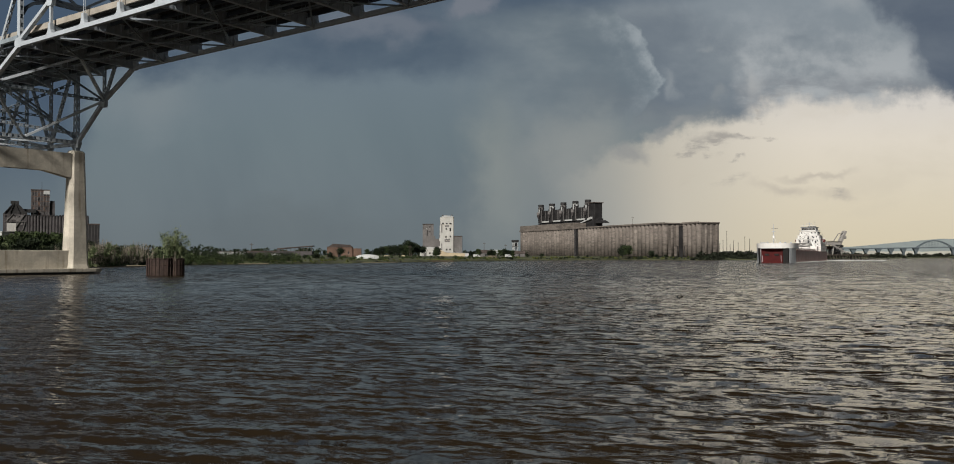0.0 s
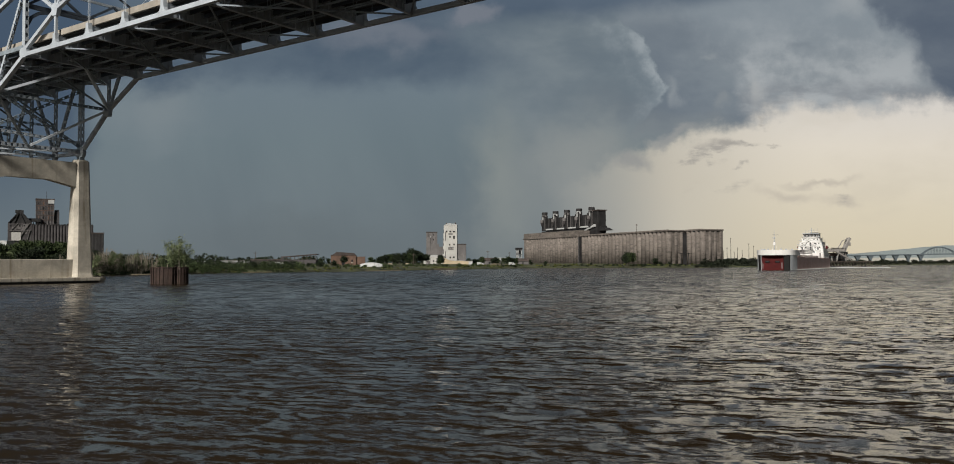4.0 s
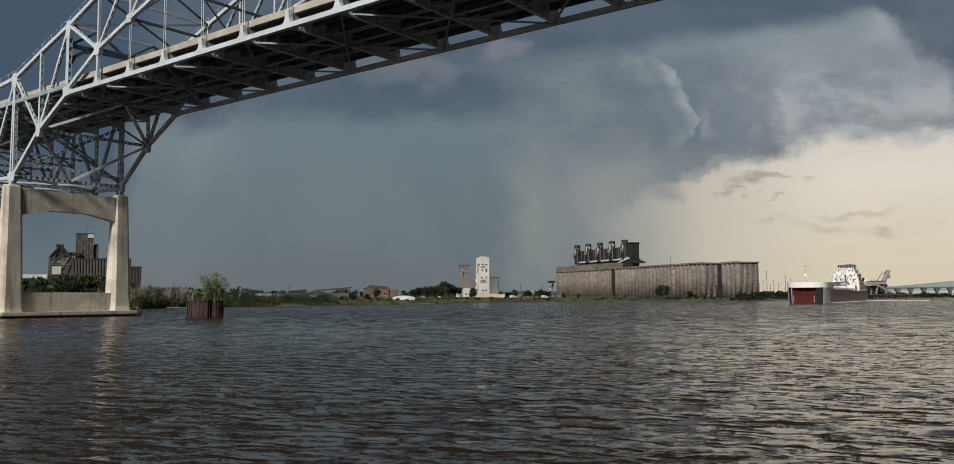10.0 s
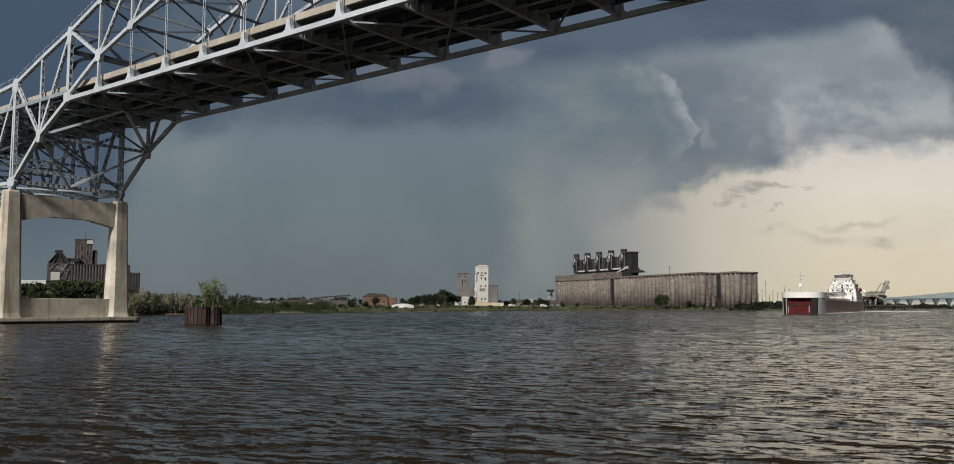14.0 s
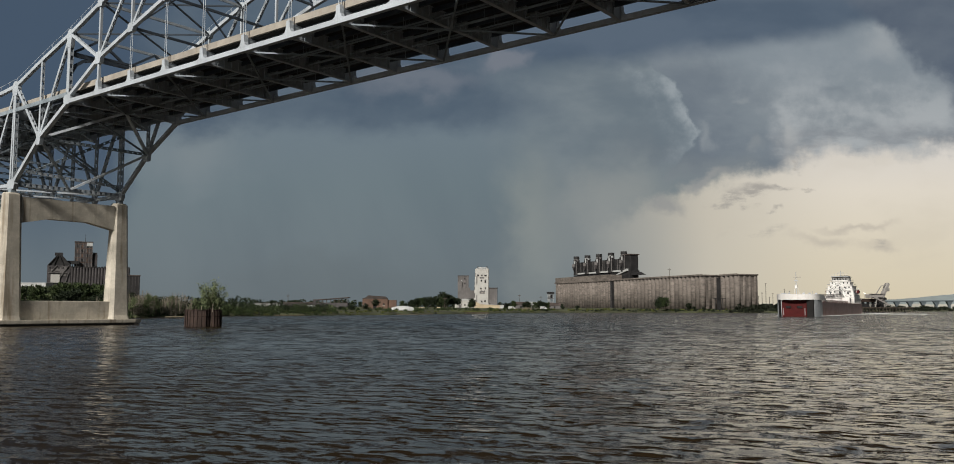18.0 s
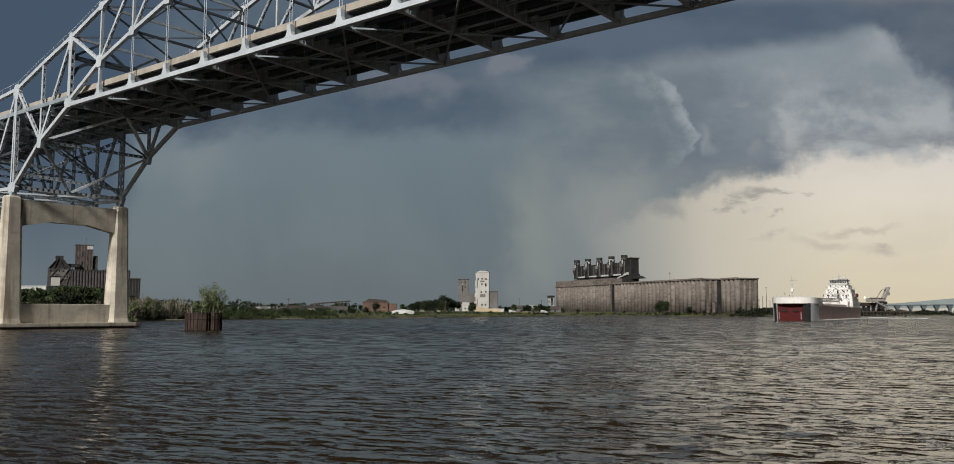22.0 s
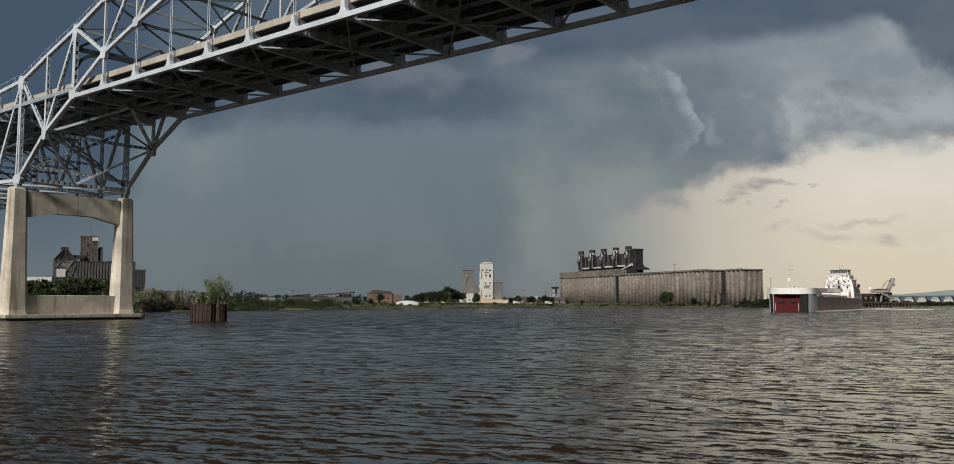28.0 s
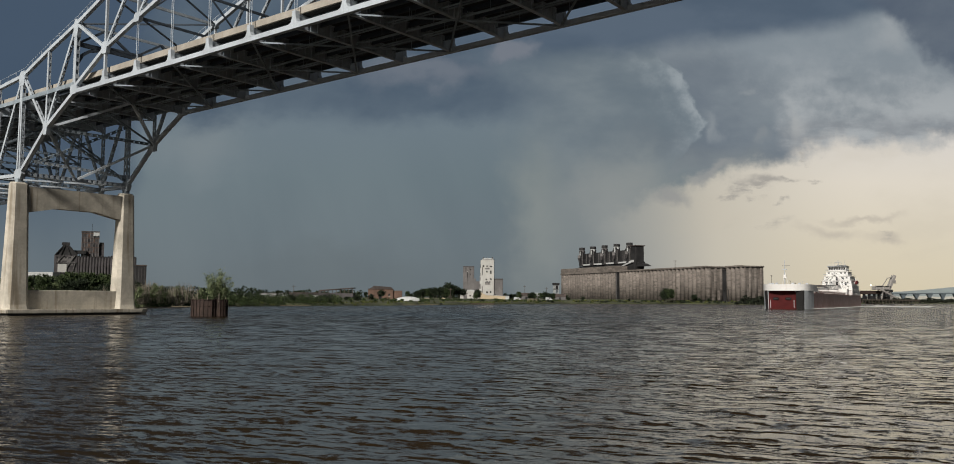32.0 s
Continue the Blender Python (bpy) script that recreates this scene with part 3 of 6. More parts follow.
def bridge():
    top = thing("steel_bridge", BRIDGE_AT, "silver-grey steel arch truss bridge high over the river", "bridge")
    first, last = -8, 20

    def at(k, v, z):
        return ((k + 2) * PANEL, v, z)

    for v, out in ((0.0, -1), (WIDE, 1)):
        for k in range(first, last):
            # lower chord: haunches beside the piers, then the deck chord
            a, b = at(k, v, low_z(k)), at(k + 1, v, low_z(k + 1))
            haunch = k < 0 or 16 <= k < 20
            part("lower_chord", new_beam(a, b, 0.66, 0.62 if haunch else 0.66), STEEL, top)
            if haunch:
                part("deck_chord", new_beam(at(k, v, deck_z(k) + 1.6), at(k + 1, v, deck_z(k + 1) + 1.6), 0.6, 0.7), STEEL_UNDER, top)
            if -6 <= k < 20 and (k < 18):
                part("upper_chord", new_beam(at(k, v, top_z(k)), at(k + 1, v, top_z(k + 1)), 0.62, 0.62), STEEL, top)
        for k in range(0, 16):
            part("arch_rib", new_beam(at(k, v, rib_z(k)), at(k + 1, v, rib_z(k + 1)), 0.58, 0.58), STEEL, top)
        # web above the deck
        for k in range(1, 16):
            part("web_post", new_beam(at(k, v, rib_z(k)), at(k, v, top_z(k)), 0.42, 0.36), STEEL, top)
            up = k + 1 if k < 8 else k - 1
            if k != 8:
                part("diagonal", new_laced(at(k, v, rib_z(k)), at(up, v, top_z(up)), 0.45, 0.42), STEEL, top)
            if 2 <= k <= 14:
                for s in (-0.22, 0.22):
                    part("hanger", new_tube(at(k + s / PANEL, v, deck_z(k) + 1.2), at(k + s / PANEL, v, rib_z(k)), 0.045, 0.045, 5), STEEL, top, "thin steel hanger rope")
            else:
                part("web_post", new_beam(at(k, v, deck_z(k) + 1), at(k, v, rib_z(k)), 0.42, 0.4), STEEL, top)
        for k, m in ((0, 1), (16, 15)):
            part("diagonal", new_laced(at(k, v, top_z(k)), at(m, v, rib_z(m)), 0.48, 0.48), STEEL, top)
            part("web_post", new_laced(at(k, v, deck_z(k) + 0.8), at(k, v, top_z(k)), 0.6, 0.85), STEEL, top)
        for p, s in ((-2, 1), (18, -1)):
            # haunch web: pier post, post and crossing diagonals in the next two panels
            if s == 1 or p == 18:
                for e in (-0.45, 0.45):
                    part("pier_post", new_laced(at(p + e / PANEL, v, low_z(p)), at(p + e * 0.4 / PANEL, v, top_z(p)), 0.65, 0.42), STEEL, top)
            k1, k2 = p + s, p + 2 * s
            t1, t2 = (top_z(k1), top_z(k2))
            part("web_post", new_laced(at(k1, v, low_z(k1)), at(k1, v, t1), 0.5, 0.48), STEEL, top)
            part("diagonal", new_laced(at(p, v, top_z(p)), at(k1, v, low_z(k1)), 0.5, 0.5), STEEL, top)
            part("diagonal", new_laced(at(k1, v, low_z(k1)), at(k2, v, t2), 0.5, 0.5), STEEL, top)
        for k in range(first + 1, -2):
            # flank span: a deep deck truss
            part("web_post", new_laced(at(k, v, low_z(k)), at(k, v, top_z(max(k, -6))), 0.55, 0.5), STEEL, top)
            a, b = (low_z(k), top_z(k + 1)) if k % 2 else (top_z(k), low_z(k + 1))
            part("diagonal", new_laced(at(k, v, a), at(k + 1, v, b), 0.5, 0.55), STEEL, top)
        # gusset plates at the joints
        for k, z, w, h in ((-2, 25.1, 3.2, 2.0), (-1, low_z(-1), 1.7, 2.7), (0, deck_z(0) + 0.7, 2.6, 1.8), (0, top_z(0) - 0.8, 1.7, 3.4), (1, rib_z(1), 1.9, 2.2),
                           (-2, top_z(-2) - 0.5, 2.4, 3.0), (-3, low_z(-3), 1.6, 1.8), (2, rib_z(2), 1.8, 1.6), (2, top_z(2), 1.8, 1.6), (1, top_z(1), 1.7, 1.5), (3, rib_z(3), 1.8, 1.6)):
            u = (k + 2) * PANEL
            w, h = 0.85 * w, 0.9 * h
            lean = 0.35 * w
            bm = bmesh.new()
            o = [(u - w / 2, z - h * 0.2), (u - lean, z - h / 2), (u + lean, z - h / 2), (u + w / 2, z), (u + w / 2 - 0.2, z + h * 0.3), (u + lean * 0.7, z + h / 2), (u - lean * 0.7, z + h / 2), (u - w / 2, z + h * 0.25)]
            prism(bm, o, v - 0.338, v + 0.338)
            part("gusset_plate", bm, STEEL, top)
        # flared feet of the hangers on the deck chord
        for k in range(1, 16):
            u, z = (k + 2) * PANEL, deck_z(k) + 0.64
            bm = bmesh.new()
            o = [(u - 1.05, z), (u + 1.05, z), (u + 0.6, z + 0.22), (u + 0.38, z + 0.7), (u + 0.3, z + 1.7), (u - 0.3, z + 1.7), (u - 0.38, z + 0.7), (u - 0.6, z + 0.22)]
            prism(bm, o, v - 0.34, v + 0.34)
            part("hanger_foot", bm, STEEL, top)
        # hand rope and its posts along the upper chord
        for k in range(-5, 8):
            a, b = at(k, v, top_z(k) + 1.4), at(k + 1, v, top_z(k + 1) + 1.4)
            part("hand_rope", new_tube(a, b, 0.03, 0.03, 4), STEEL, top)
            for f in (0.0, 0.33, 0.67):
                z = top_z(k) + (top_z(k + 1) - top_z(k)) * f
                part("rope_post", new_tube(at(k + f, v, z + 0.3), at(k + f, v, z + 1.45), 0.035, 0.035, 4), STEEL, top)

    # floor beams with stiffeners
    for k in range(first, last + 1):
        z = deck_z(k)
        u = (k + 2) * PANEL
        bm = bmesh.new()
        box(bm, u - 0.03, u + 0.03, 0.3, WIDE - 0.3, z + 0.25, z + 1.9)
        box(bm, u - 0.28, u + 0.28, 0.3, WIDE - 0.3, z + 0.18, z + 0.25)
        box(bm, u - 0.28, u + 0.28, 0.3, WIDE - 0.3, z + 1.9, z + 1.96)
        for i in range(1, 17):
            y = WIDE * i / 17
            box(bm, u - 0.2, u + 0.2, y - 0.03, y + 0.03, z + 0.25, z + 1.9)
        part("floor_beam", bm, STEEL, top)
        for v, s in ((0.3, 1), (WIDE - 0.3, -1)):
            bm = bmesh.new()
            solid(bm, [(u + e, v, z + h) for e in (-0.25, 0.25) for h in (0.0, 1.9)] + [(u + e, v + 1.6 * s, z + h) for e in (-0.25, 0.25) for h in (0.2, 1.9)],
                  [(0, 1, 3, 2), (4, 6, 7, 5), (0, 4, 5, 1), (2, 3, 7, 6), (0, 2, 6, 4), (1, 5, 7, 3)])
            part("bracket", bm, STEEL, top)
    u0, u1 = (first + 2) * PANEL, (last + 2) * PANEL
    z0, z1 = deck_z(first), deck_z(last)
    for i in range(8):
        y = 1.8 + (WIDE - 3.6) * i / 7
        bm = bmesh.new()
        beam(bm, (u0, y, z0 + 1.62), (u1, y, z1 + 1.62), 0.04, 0.62)
        beam(bm, (u0, y, z0 + 1.30), (u1, y, z1 + 1.30), 0.3, 0.05)
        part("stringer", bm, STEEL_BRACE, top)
    # pipes and the rails of the inspection traveller, slung under the stringers
    for y, r, h in ((6.9, 0.11, 0.62), (7.6, 0.11, 0.62), (11.2, 0.17, 0.75), (13.4, 0.11, 0.55), (14.1, 0.11, 0.55)):
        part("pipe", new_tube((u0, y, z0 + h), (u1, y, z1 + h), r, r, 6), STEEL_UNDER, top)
        for k in range(0, 16):
            part("pipe_hanger", new_tube(((k + 2.5) * PANEL, y, deck_z(k + 0.5) + h), ((k + 2.5) * PANEL, y, deck_z(k + 0.5) + 2.0), 0.035, 0.035, 4), STEEL_UNDER, top)
    part("deck_slab", new_beam((u0, WIDE / 2, z0 + 2.12), (u1, WIDE / 2, z1 + 2.12), WIDE - 2.2, 0.24), SLAB_SHADED, top, "concrete deck slab, coloured dark for the shade beneath")
    part("roadway", new_beam((u0, WIDE / 2, z0 + 2.26), (u1, WIDE / 2, z1 + 2.26), WIDE - 3.0, 0.08), ASPHALT, top, "asphalt road surface")
    for v in (0.95, WIDE - 0.95):
        for k in range(first, last):
            f = 0.012
            part("parapet", new_beam(at(k + f, v, deck_z(k) + 2.68), at(k + 1 - f, v, deck_z(k + 1) + 2.68), 0.4, 0.92), PARAPET, top, "tan concrete parapet")
    # lateral bracing under the deck, two panels to a cross
    for k in range(-3, 18, 2):
        for s in (-2, 2):
            if k + s < -4 or k + s > 19:
                continue
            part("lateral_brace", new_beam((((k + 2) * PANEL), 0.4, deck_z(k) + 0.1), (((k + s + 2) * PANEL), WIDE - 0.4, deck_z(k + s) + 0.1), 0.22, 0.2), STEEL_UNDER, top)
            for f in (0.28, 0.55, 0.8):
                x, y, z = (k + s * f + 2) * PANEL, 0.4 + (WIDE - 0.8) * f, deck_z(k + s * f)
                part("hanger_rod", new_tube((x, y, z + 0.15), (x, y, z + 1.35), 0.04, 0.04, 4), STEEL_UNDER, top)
    # bracing between the two trusses
    mid = WIDE / 2
    for p, s in ((-2, 1), (18, -1)):
        k1, k2 = p + s, p + 2 * s
        if s == 1 or p == 18:
            part("pier_strut", new_laced(at(p, 0, 25.2), at(p, WIDE, 25.2), 0.7, 0.8, (0, 0, 1), 1.0, 0.45), STEEL, top)
            part("pier_strut", new_laced(at(p, 0, 27.8), at(p, WIDE, 26.9), 0.5, 0.5, (0, 0, 1), 1.0, 0.45), STEEL, top)
            part("sway_brace", new_laced(at(p, 0, 26), at(p, WIDE, 37), 0.5, 0.5, (0, 0, 1)), STEEL_UNDER, top)
            part("sway_brace", new_laced(at(p, 0, 37), at(p, WIDE, 26), 0.5, 0.5, (0, 0, 1)), STEEL_UNDER, top)
        part("cross_strut", new_laced(at(k1, 0, low_z(k1)), at(k1, WIDE, low_z(k1)), 0.5, 0.5, (0, 0, 1), 1.0, 0.45), STEEL_UNDER, top)
        part("sway_brace", new_beam(at(k1, 0, low_z(k1)), at(k1, mid, deck_z(k1) + 0.2), 0.3, 0.3, (1, 0, 0)), STEEL_UNDER, top)
        part("sway_brace", new_beam(at(k1, WIDE, low_z(k1)), at(k1, mid, deck_z(k1) + 0.2), 0.3, 0.3, (1, 0, 0)), STEEL_UNDER, top)
        for v in (0, WIDE):
            part("lateral_brace", new_beam(at(p, mid, 25.2), at(k1, v, low_z(k1)), 0.36, 0.4, (1, 0, 0)), STEEL, top)
            part("lateral_brace", new_beam(at(k2, mid, deck_z(k2) + 0.3), at(k1, v, low_z(k1)), 0.36, 0.4, (1, 0, 0)), STEEL, top)
    for k in range(first + 1, -2):
        part("cross_strut", new_laced(at(k, 0, low_z(k)), at(k, WIDE, low_z(k)), 0.5, 0.5, (0, 0, 1)), STEEL_UNDER, top)
        part("sway_brace", new_beam(at(k, 0, 31), at(k, mid, deck_z(k)), 0.3, 0.3, (1, 0, 0)), STEEL_UNDER, top)
        part("sway_brace", new_beam(at(k, WIDE, 31), at(k, mid, deck_z(k)), 0.3, 0.3, (1, 0, 0)), STEEL_UNDER, top)
        part("cross_strut", new_laced(at(k, 0, 31), at(k, WIDE, 31), 0.4, 0.4, (0, 0, 1)), STEEL_UNDER, top)
        for a, b in ((0, WIDE), (WIDE, 0)):
            part("lateral_brace", new_beam(at(k, a, 25.1), at(k + 1, b, 25.1), 0.3, 0.3, (0, 0, 1)), STEEL, top)
    for k in range(0, 17):
        part("top_strut", new_beam(at(k, 0, top_z(k)), at(k, WIDE, top_z(k)), 0.34, 0.42, (1, 0, 0)), STEEL, top)
        if k < 16:
            for a, b in ((0, WIDE), (WIDE, 0)):
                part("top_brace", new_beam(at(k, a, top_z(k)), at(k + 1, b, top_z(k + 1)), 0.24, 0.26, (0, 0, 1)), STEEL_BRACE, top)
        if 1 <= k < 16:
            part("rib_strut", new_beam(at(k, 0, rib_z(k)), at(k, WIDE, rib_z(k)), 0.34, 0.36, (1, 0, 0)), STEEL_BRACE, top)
            if k % 2 == 0:
                part("sway_brace", new_beam(at(k, 0, rib_z(k)), at(k, mid, top_z(k)), 0.22, 0.25, (1, 0, 0)), STEEL_BRACE, top)
                part("sway_brace", new_beam(at(k, WIDE, rib_z(k)), at(k, mid, top_z(k)), 0.22, 0.25, (1, 0, 0)), STEEL_BRACE, top)
    # portal over the roadway where the arch meets the deck
    for k in (0, 16):
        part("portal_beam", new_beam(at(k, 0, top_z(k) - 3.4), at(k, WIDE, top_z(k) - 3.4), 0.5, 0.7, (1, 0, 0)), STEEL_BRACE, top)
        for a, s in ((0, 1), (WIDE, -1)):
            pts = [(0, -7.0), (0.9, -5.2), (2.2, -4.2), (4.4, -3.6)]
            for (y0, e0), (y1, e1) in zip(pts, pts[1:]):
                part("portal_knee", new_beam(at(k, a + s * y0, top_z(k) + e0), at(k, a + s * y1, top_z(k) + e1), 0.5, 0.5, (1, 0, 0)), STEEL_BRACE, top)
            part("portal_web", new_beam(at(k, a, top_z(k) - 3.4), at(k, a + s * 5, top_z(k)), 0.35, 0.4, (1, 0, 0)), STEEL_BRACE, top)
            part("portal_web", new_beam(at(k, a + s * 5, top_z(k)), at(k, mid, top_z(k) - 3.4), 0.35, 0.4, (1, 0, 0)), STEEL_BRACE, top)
    return top


def bridge_pier(m):
    pier = thing("bridge_pier", m, "weathered concrete bridge pier standing in the river", "bridge pier", "river piers")
    for v in (0.0, WIDE):
        bm = bmesh.new()
        rings = [(1.0, 2.15, 2.0), (1.9, 2.0, 1.83), (4.6, 1.9, 1.72)]
        for z in (4.8, 10.9, 17.0):  # pour joints
            f = (z - 4.6) / 18.7
            hy, hx = 1.9 - 0.35 * f, 1.72 - 0.72 * f
            rings += [(z - 0.04, hy, hx), (z - 0.02, hy - 0.015, hx - 0.015), (z + 0.02, hy - 0.015, hx - 0.015), (z + 0.04, hy, hx)]
        rings += [(23.3, 1.55, 1.0), (23.6, 1.35, 0.8)]
        pts = []
        for z, hy, hx in rings:
            c = 0.62
            pts += [(x, v + y, z) for x, y in ((-hx, -hy + c), (-hx + c, -hy), (hx - c, -hy), (hx, -hy + c), (hx, hy - c), (hx - c, hy), (-hx + c, hy), (-hx, hy - c))]
        faces = [tuple(range(7, -1, -1)), tuple(range(len(pts) - 8, len(pts)))]
        for r in range(0, len(pts) - 8, 8):
            faces += [(r + i, r + (i + 1) % 8, r + 8 + (i + 1) % 8, r + 8 + i) for i in range(8)]
        solid(bm, pts, faces)
        part("column", bm, CONCRETE, pier)
        part("bearing", new_box(-0.55, 0.55, v - 0.5, v + 0.5, 23.55, 24.35, 0.1), STEEL_UNDER, pier)
    bm = bmesh.new()
    o = [(1.4, 23.0), (WIDE - 1.4, 23.0), (WIDE - 1.4, 18.3), (WIDE - 6.6, 19.4), (6.6, 19.4), (1.4, 18.3)]
    n = len(o)
    pts = [(-0.85, y, z) for y, z in o] + [(0.85, y, z) for y, z in o]
    solid(bm, pts, [tuple(range(n)), tuple(range(2 * n - 1, n - 1, -1))] + [(i, i + n, (i + 1) % n + n, (i + 1) % n) for i in range(n)])
    part("cap_beam", bm, CONCRETE, pier)
    part("strut_wall", new_box(-1.1, 1.1, 1.7, WIDE - 1.7, 1.0, 4.5, 0.06), CONCRETE, pier)
    bm = bmesh.new()
    o = [(-3.2, -2.5), (-1.6, -4.6), (1.6, -4.6), (3.2, -2.5), (3.2, WIDE + 2.5), (1.6, WIDE + 4.6), (-1.6, WIDE + 4.6), (-3.2, WIDE + 2.5)]
    pts = [(x, y, 0.36) for x, y in o] + [(x, y, 1.08) for x, y in o]
    solid(bm, pts, [tuple(range(8)), tuple(range(15, 7, -1))] + [(i, i + 8, (i + 1) % 8 + 8, (i + 1) % 8) for i in range(8)])
    bmesh.ops.bevel(bm, geom=bm.edges[:], offset=0.12, segments=2, affect="EDGES")
    part("footing", bm, CONCRETE, pier)
    bm = bmesh.new()
    pts = [(x * 0.93, WIDE / 2 + (y - WIDE / 2) * 0.98, z) for z in (-3.0, 0.4) for x, y in o]
    solid(bm, pts, [tuple(range(8)), tuple(range(15, 7, -1))] + [(i, i + 8, (i + 1) % 8 + 8, (i + 1) % 8) for i in range(8)])
    part("footing_base", bm, WET, pier, "dark wet base of the footing")
    return pier


bridge()
pier = bridge_pier(BRIDGE_AT)
copy_thing(pier, BRIDGE_AT @ pose(20 * PANEL, 0, 0))


# ---- trees and brush ----
LEAF = leaf_material("summer_leaves", (0.025, 0.040, 0.015), (0.058, 0.080, 0.030))
LEAF_PALE = leaf_material("pale_young_leaves", (0.10, 0.13, 0.06), (0.19, 0.22, 0.12))
LEAF_DARK = leaf_material("dark_wood_leaves", (0.011, 0.018, 0.009), (0.027, 0.038, 0.018))
LEAF_DRY = leaf_material("bare_grey_twigs", (0.13, 0.115, 0.085), (0.20, 0.185, 0.14))
LEAF_FAR = leaf_material("far_dark_growth", (0.010, 0.014, 0.008), (0.024, 0.028, 0.017))
BARK_PALE = material("pale_bare_bark", (0.27, 0.235, 0.19), 0.95, 0.0, 0.7, 1.2, 2.0, 12.0, 0.3)
BARK = material("grey_bark", (0.11, 0.09, 0.07), 0.95, 0.0, 0.6, 1.3, 2.0, 12.0, 0.4)
GRASS = leaf_material("bank_grass", (0.062, 0.080, 0.024), (0.15, 0.155, 0.055))


def leaves(centres, size, rng, flat=0.0):
    """Small folded leaf sprays, two triangles each, about the given points."""
    n = len(centres)
    a = rng.normal(size=(n, 3))
    a /= np.linalg.norm(a, axis=1)[:, None]
    b = np.cross(a, rng.normal(size=(n, 3)))
    b /= np.linalg.norm(b, axis=1)[:, None]
    s = size * (0.55 + 0.9 * rng.random((n, 1)))
    c = np.asarray(centres)
    pts = np.stack([c - a * s, c + b * s * 0.55, c + a * s, c - b * s * 0.55 + np.cross(a, b) * s * 0.3], 1).reshape(-1, 3)
    faces = [(4 * i, 4 * i + 1, 4 * i + 2, 4 * i + 3) for i in range(n)]
    return [tuple(p) for p in pts], faces


def tree(name, height, spread, count, size, leaf, seed, label, stem=0.3, category="tree", trunk_r=0.0):
    """Tapered trunk, forking limbs, and a crown of many sprays gathered about the limb ends."""
    rng = np.random.default_rng(seed)
    t = thing(name, Matrix(), label, category)
    bm = bmesh.new()
    r = trunk_r or height * 0.018
    lean = rng.normal(0, 0.04, 2) * height
    knee = Vector((lean[0] * 0.4, lean[1] * 0.4, height * stem))
    peak = Vector((lean[0], lean[1], height * 0.9))
    tube(bm, (0, 0, -0.6), knee, r * 1.25, r * 0.9, 7)
    tube(bm, knee, peak, r * 0.9, r * 0.15, 6)
    part("trunk", bm, BARK, t)
    tips = []
    limbs = 9
    bm = bmesh.new()
    for i in range(limbs):
        f = 0.05 + 0.85 * (i + rng.random() * 0.6) / limbs
        root = knee.lerp(peak, f)
        turn = i * 2.4 + rng.random()
        reach = spread * (0.55 + 0.5 * rng.random()) * (1.05 - 0.6 * f)
        tip = root + Vector((math.cos(turn) * reach, math.sin(turn) * reach, height * (0.06 + 0.16 * rng.random())))
        tube(bm, root, tip, r * 0.4 * (1.1 - f * 0.6), r * 0.08, 5)
        tips += [(tip, 1.0), (root.lerp(tip, 0.6), 0.8)]
        side = root.lerp(tip, 0.55)
        tip2 = side + Vector((rng.normal(0, 0.3) * reach, rng.normal(0, 0.3) * reach, height * 0.10 * rng.random()))
        tube(bm, side, tip2, r * 0.2, r * 0.05, 4)
        tips.append((tip2, 0.8))
    part("limbs", bm, BARK, t)
    tips.append((peak, 0.9))
    pts = []
    for i in range(count):
        c, w = tips[rng.integers(len(tips))]
        d = rng.normal(size=3) * spread * 0.20 * w
        pts.append((c.x + d[0], c.y + d[1], max(0.3, c.z + d[2] * 0.8)))
    part("crown", leaves(np.array(pts), size, rng), leaf, t)
    return t


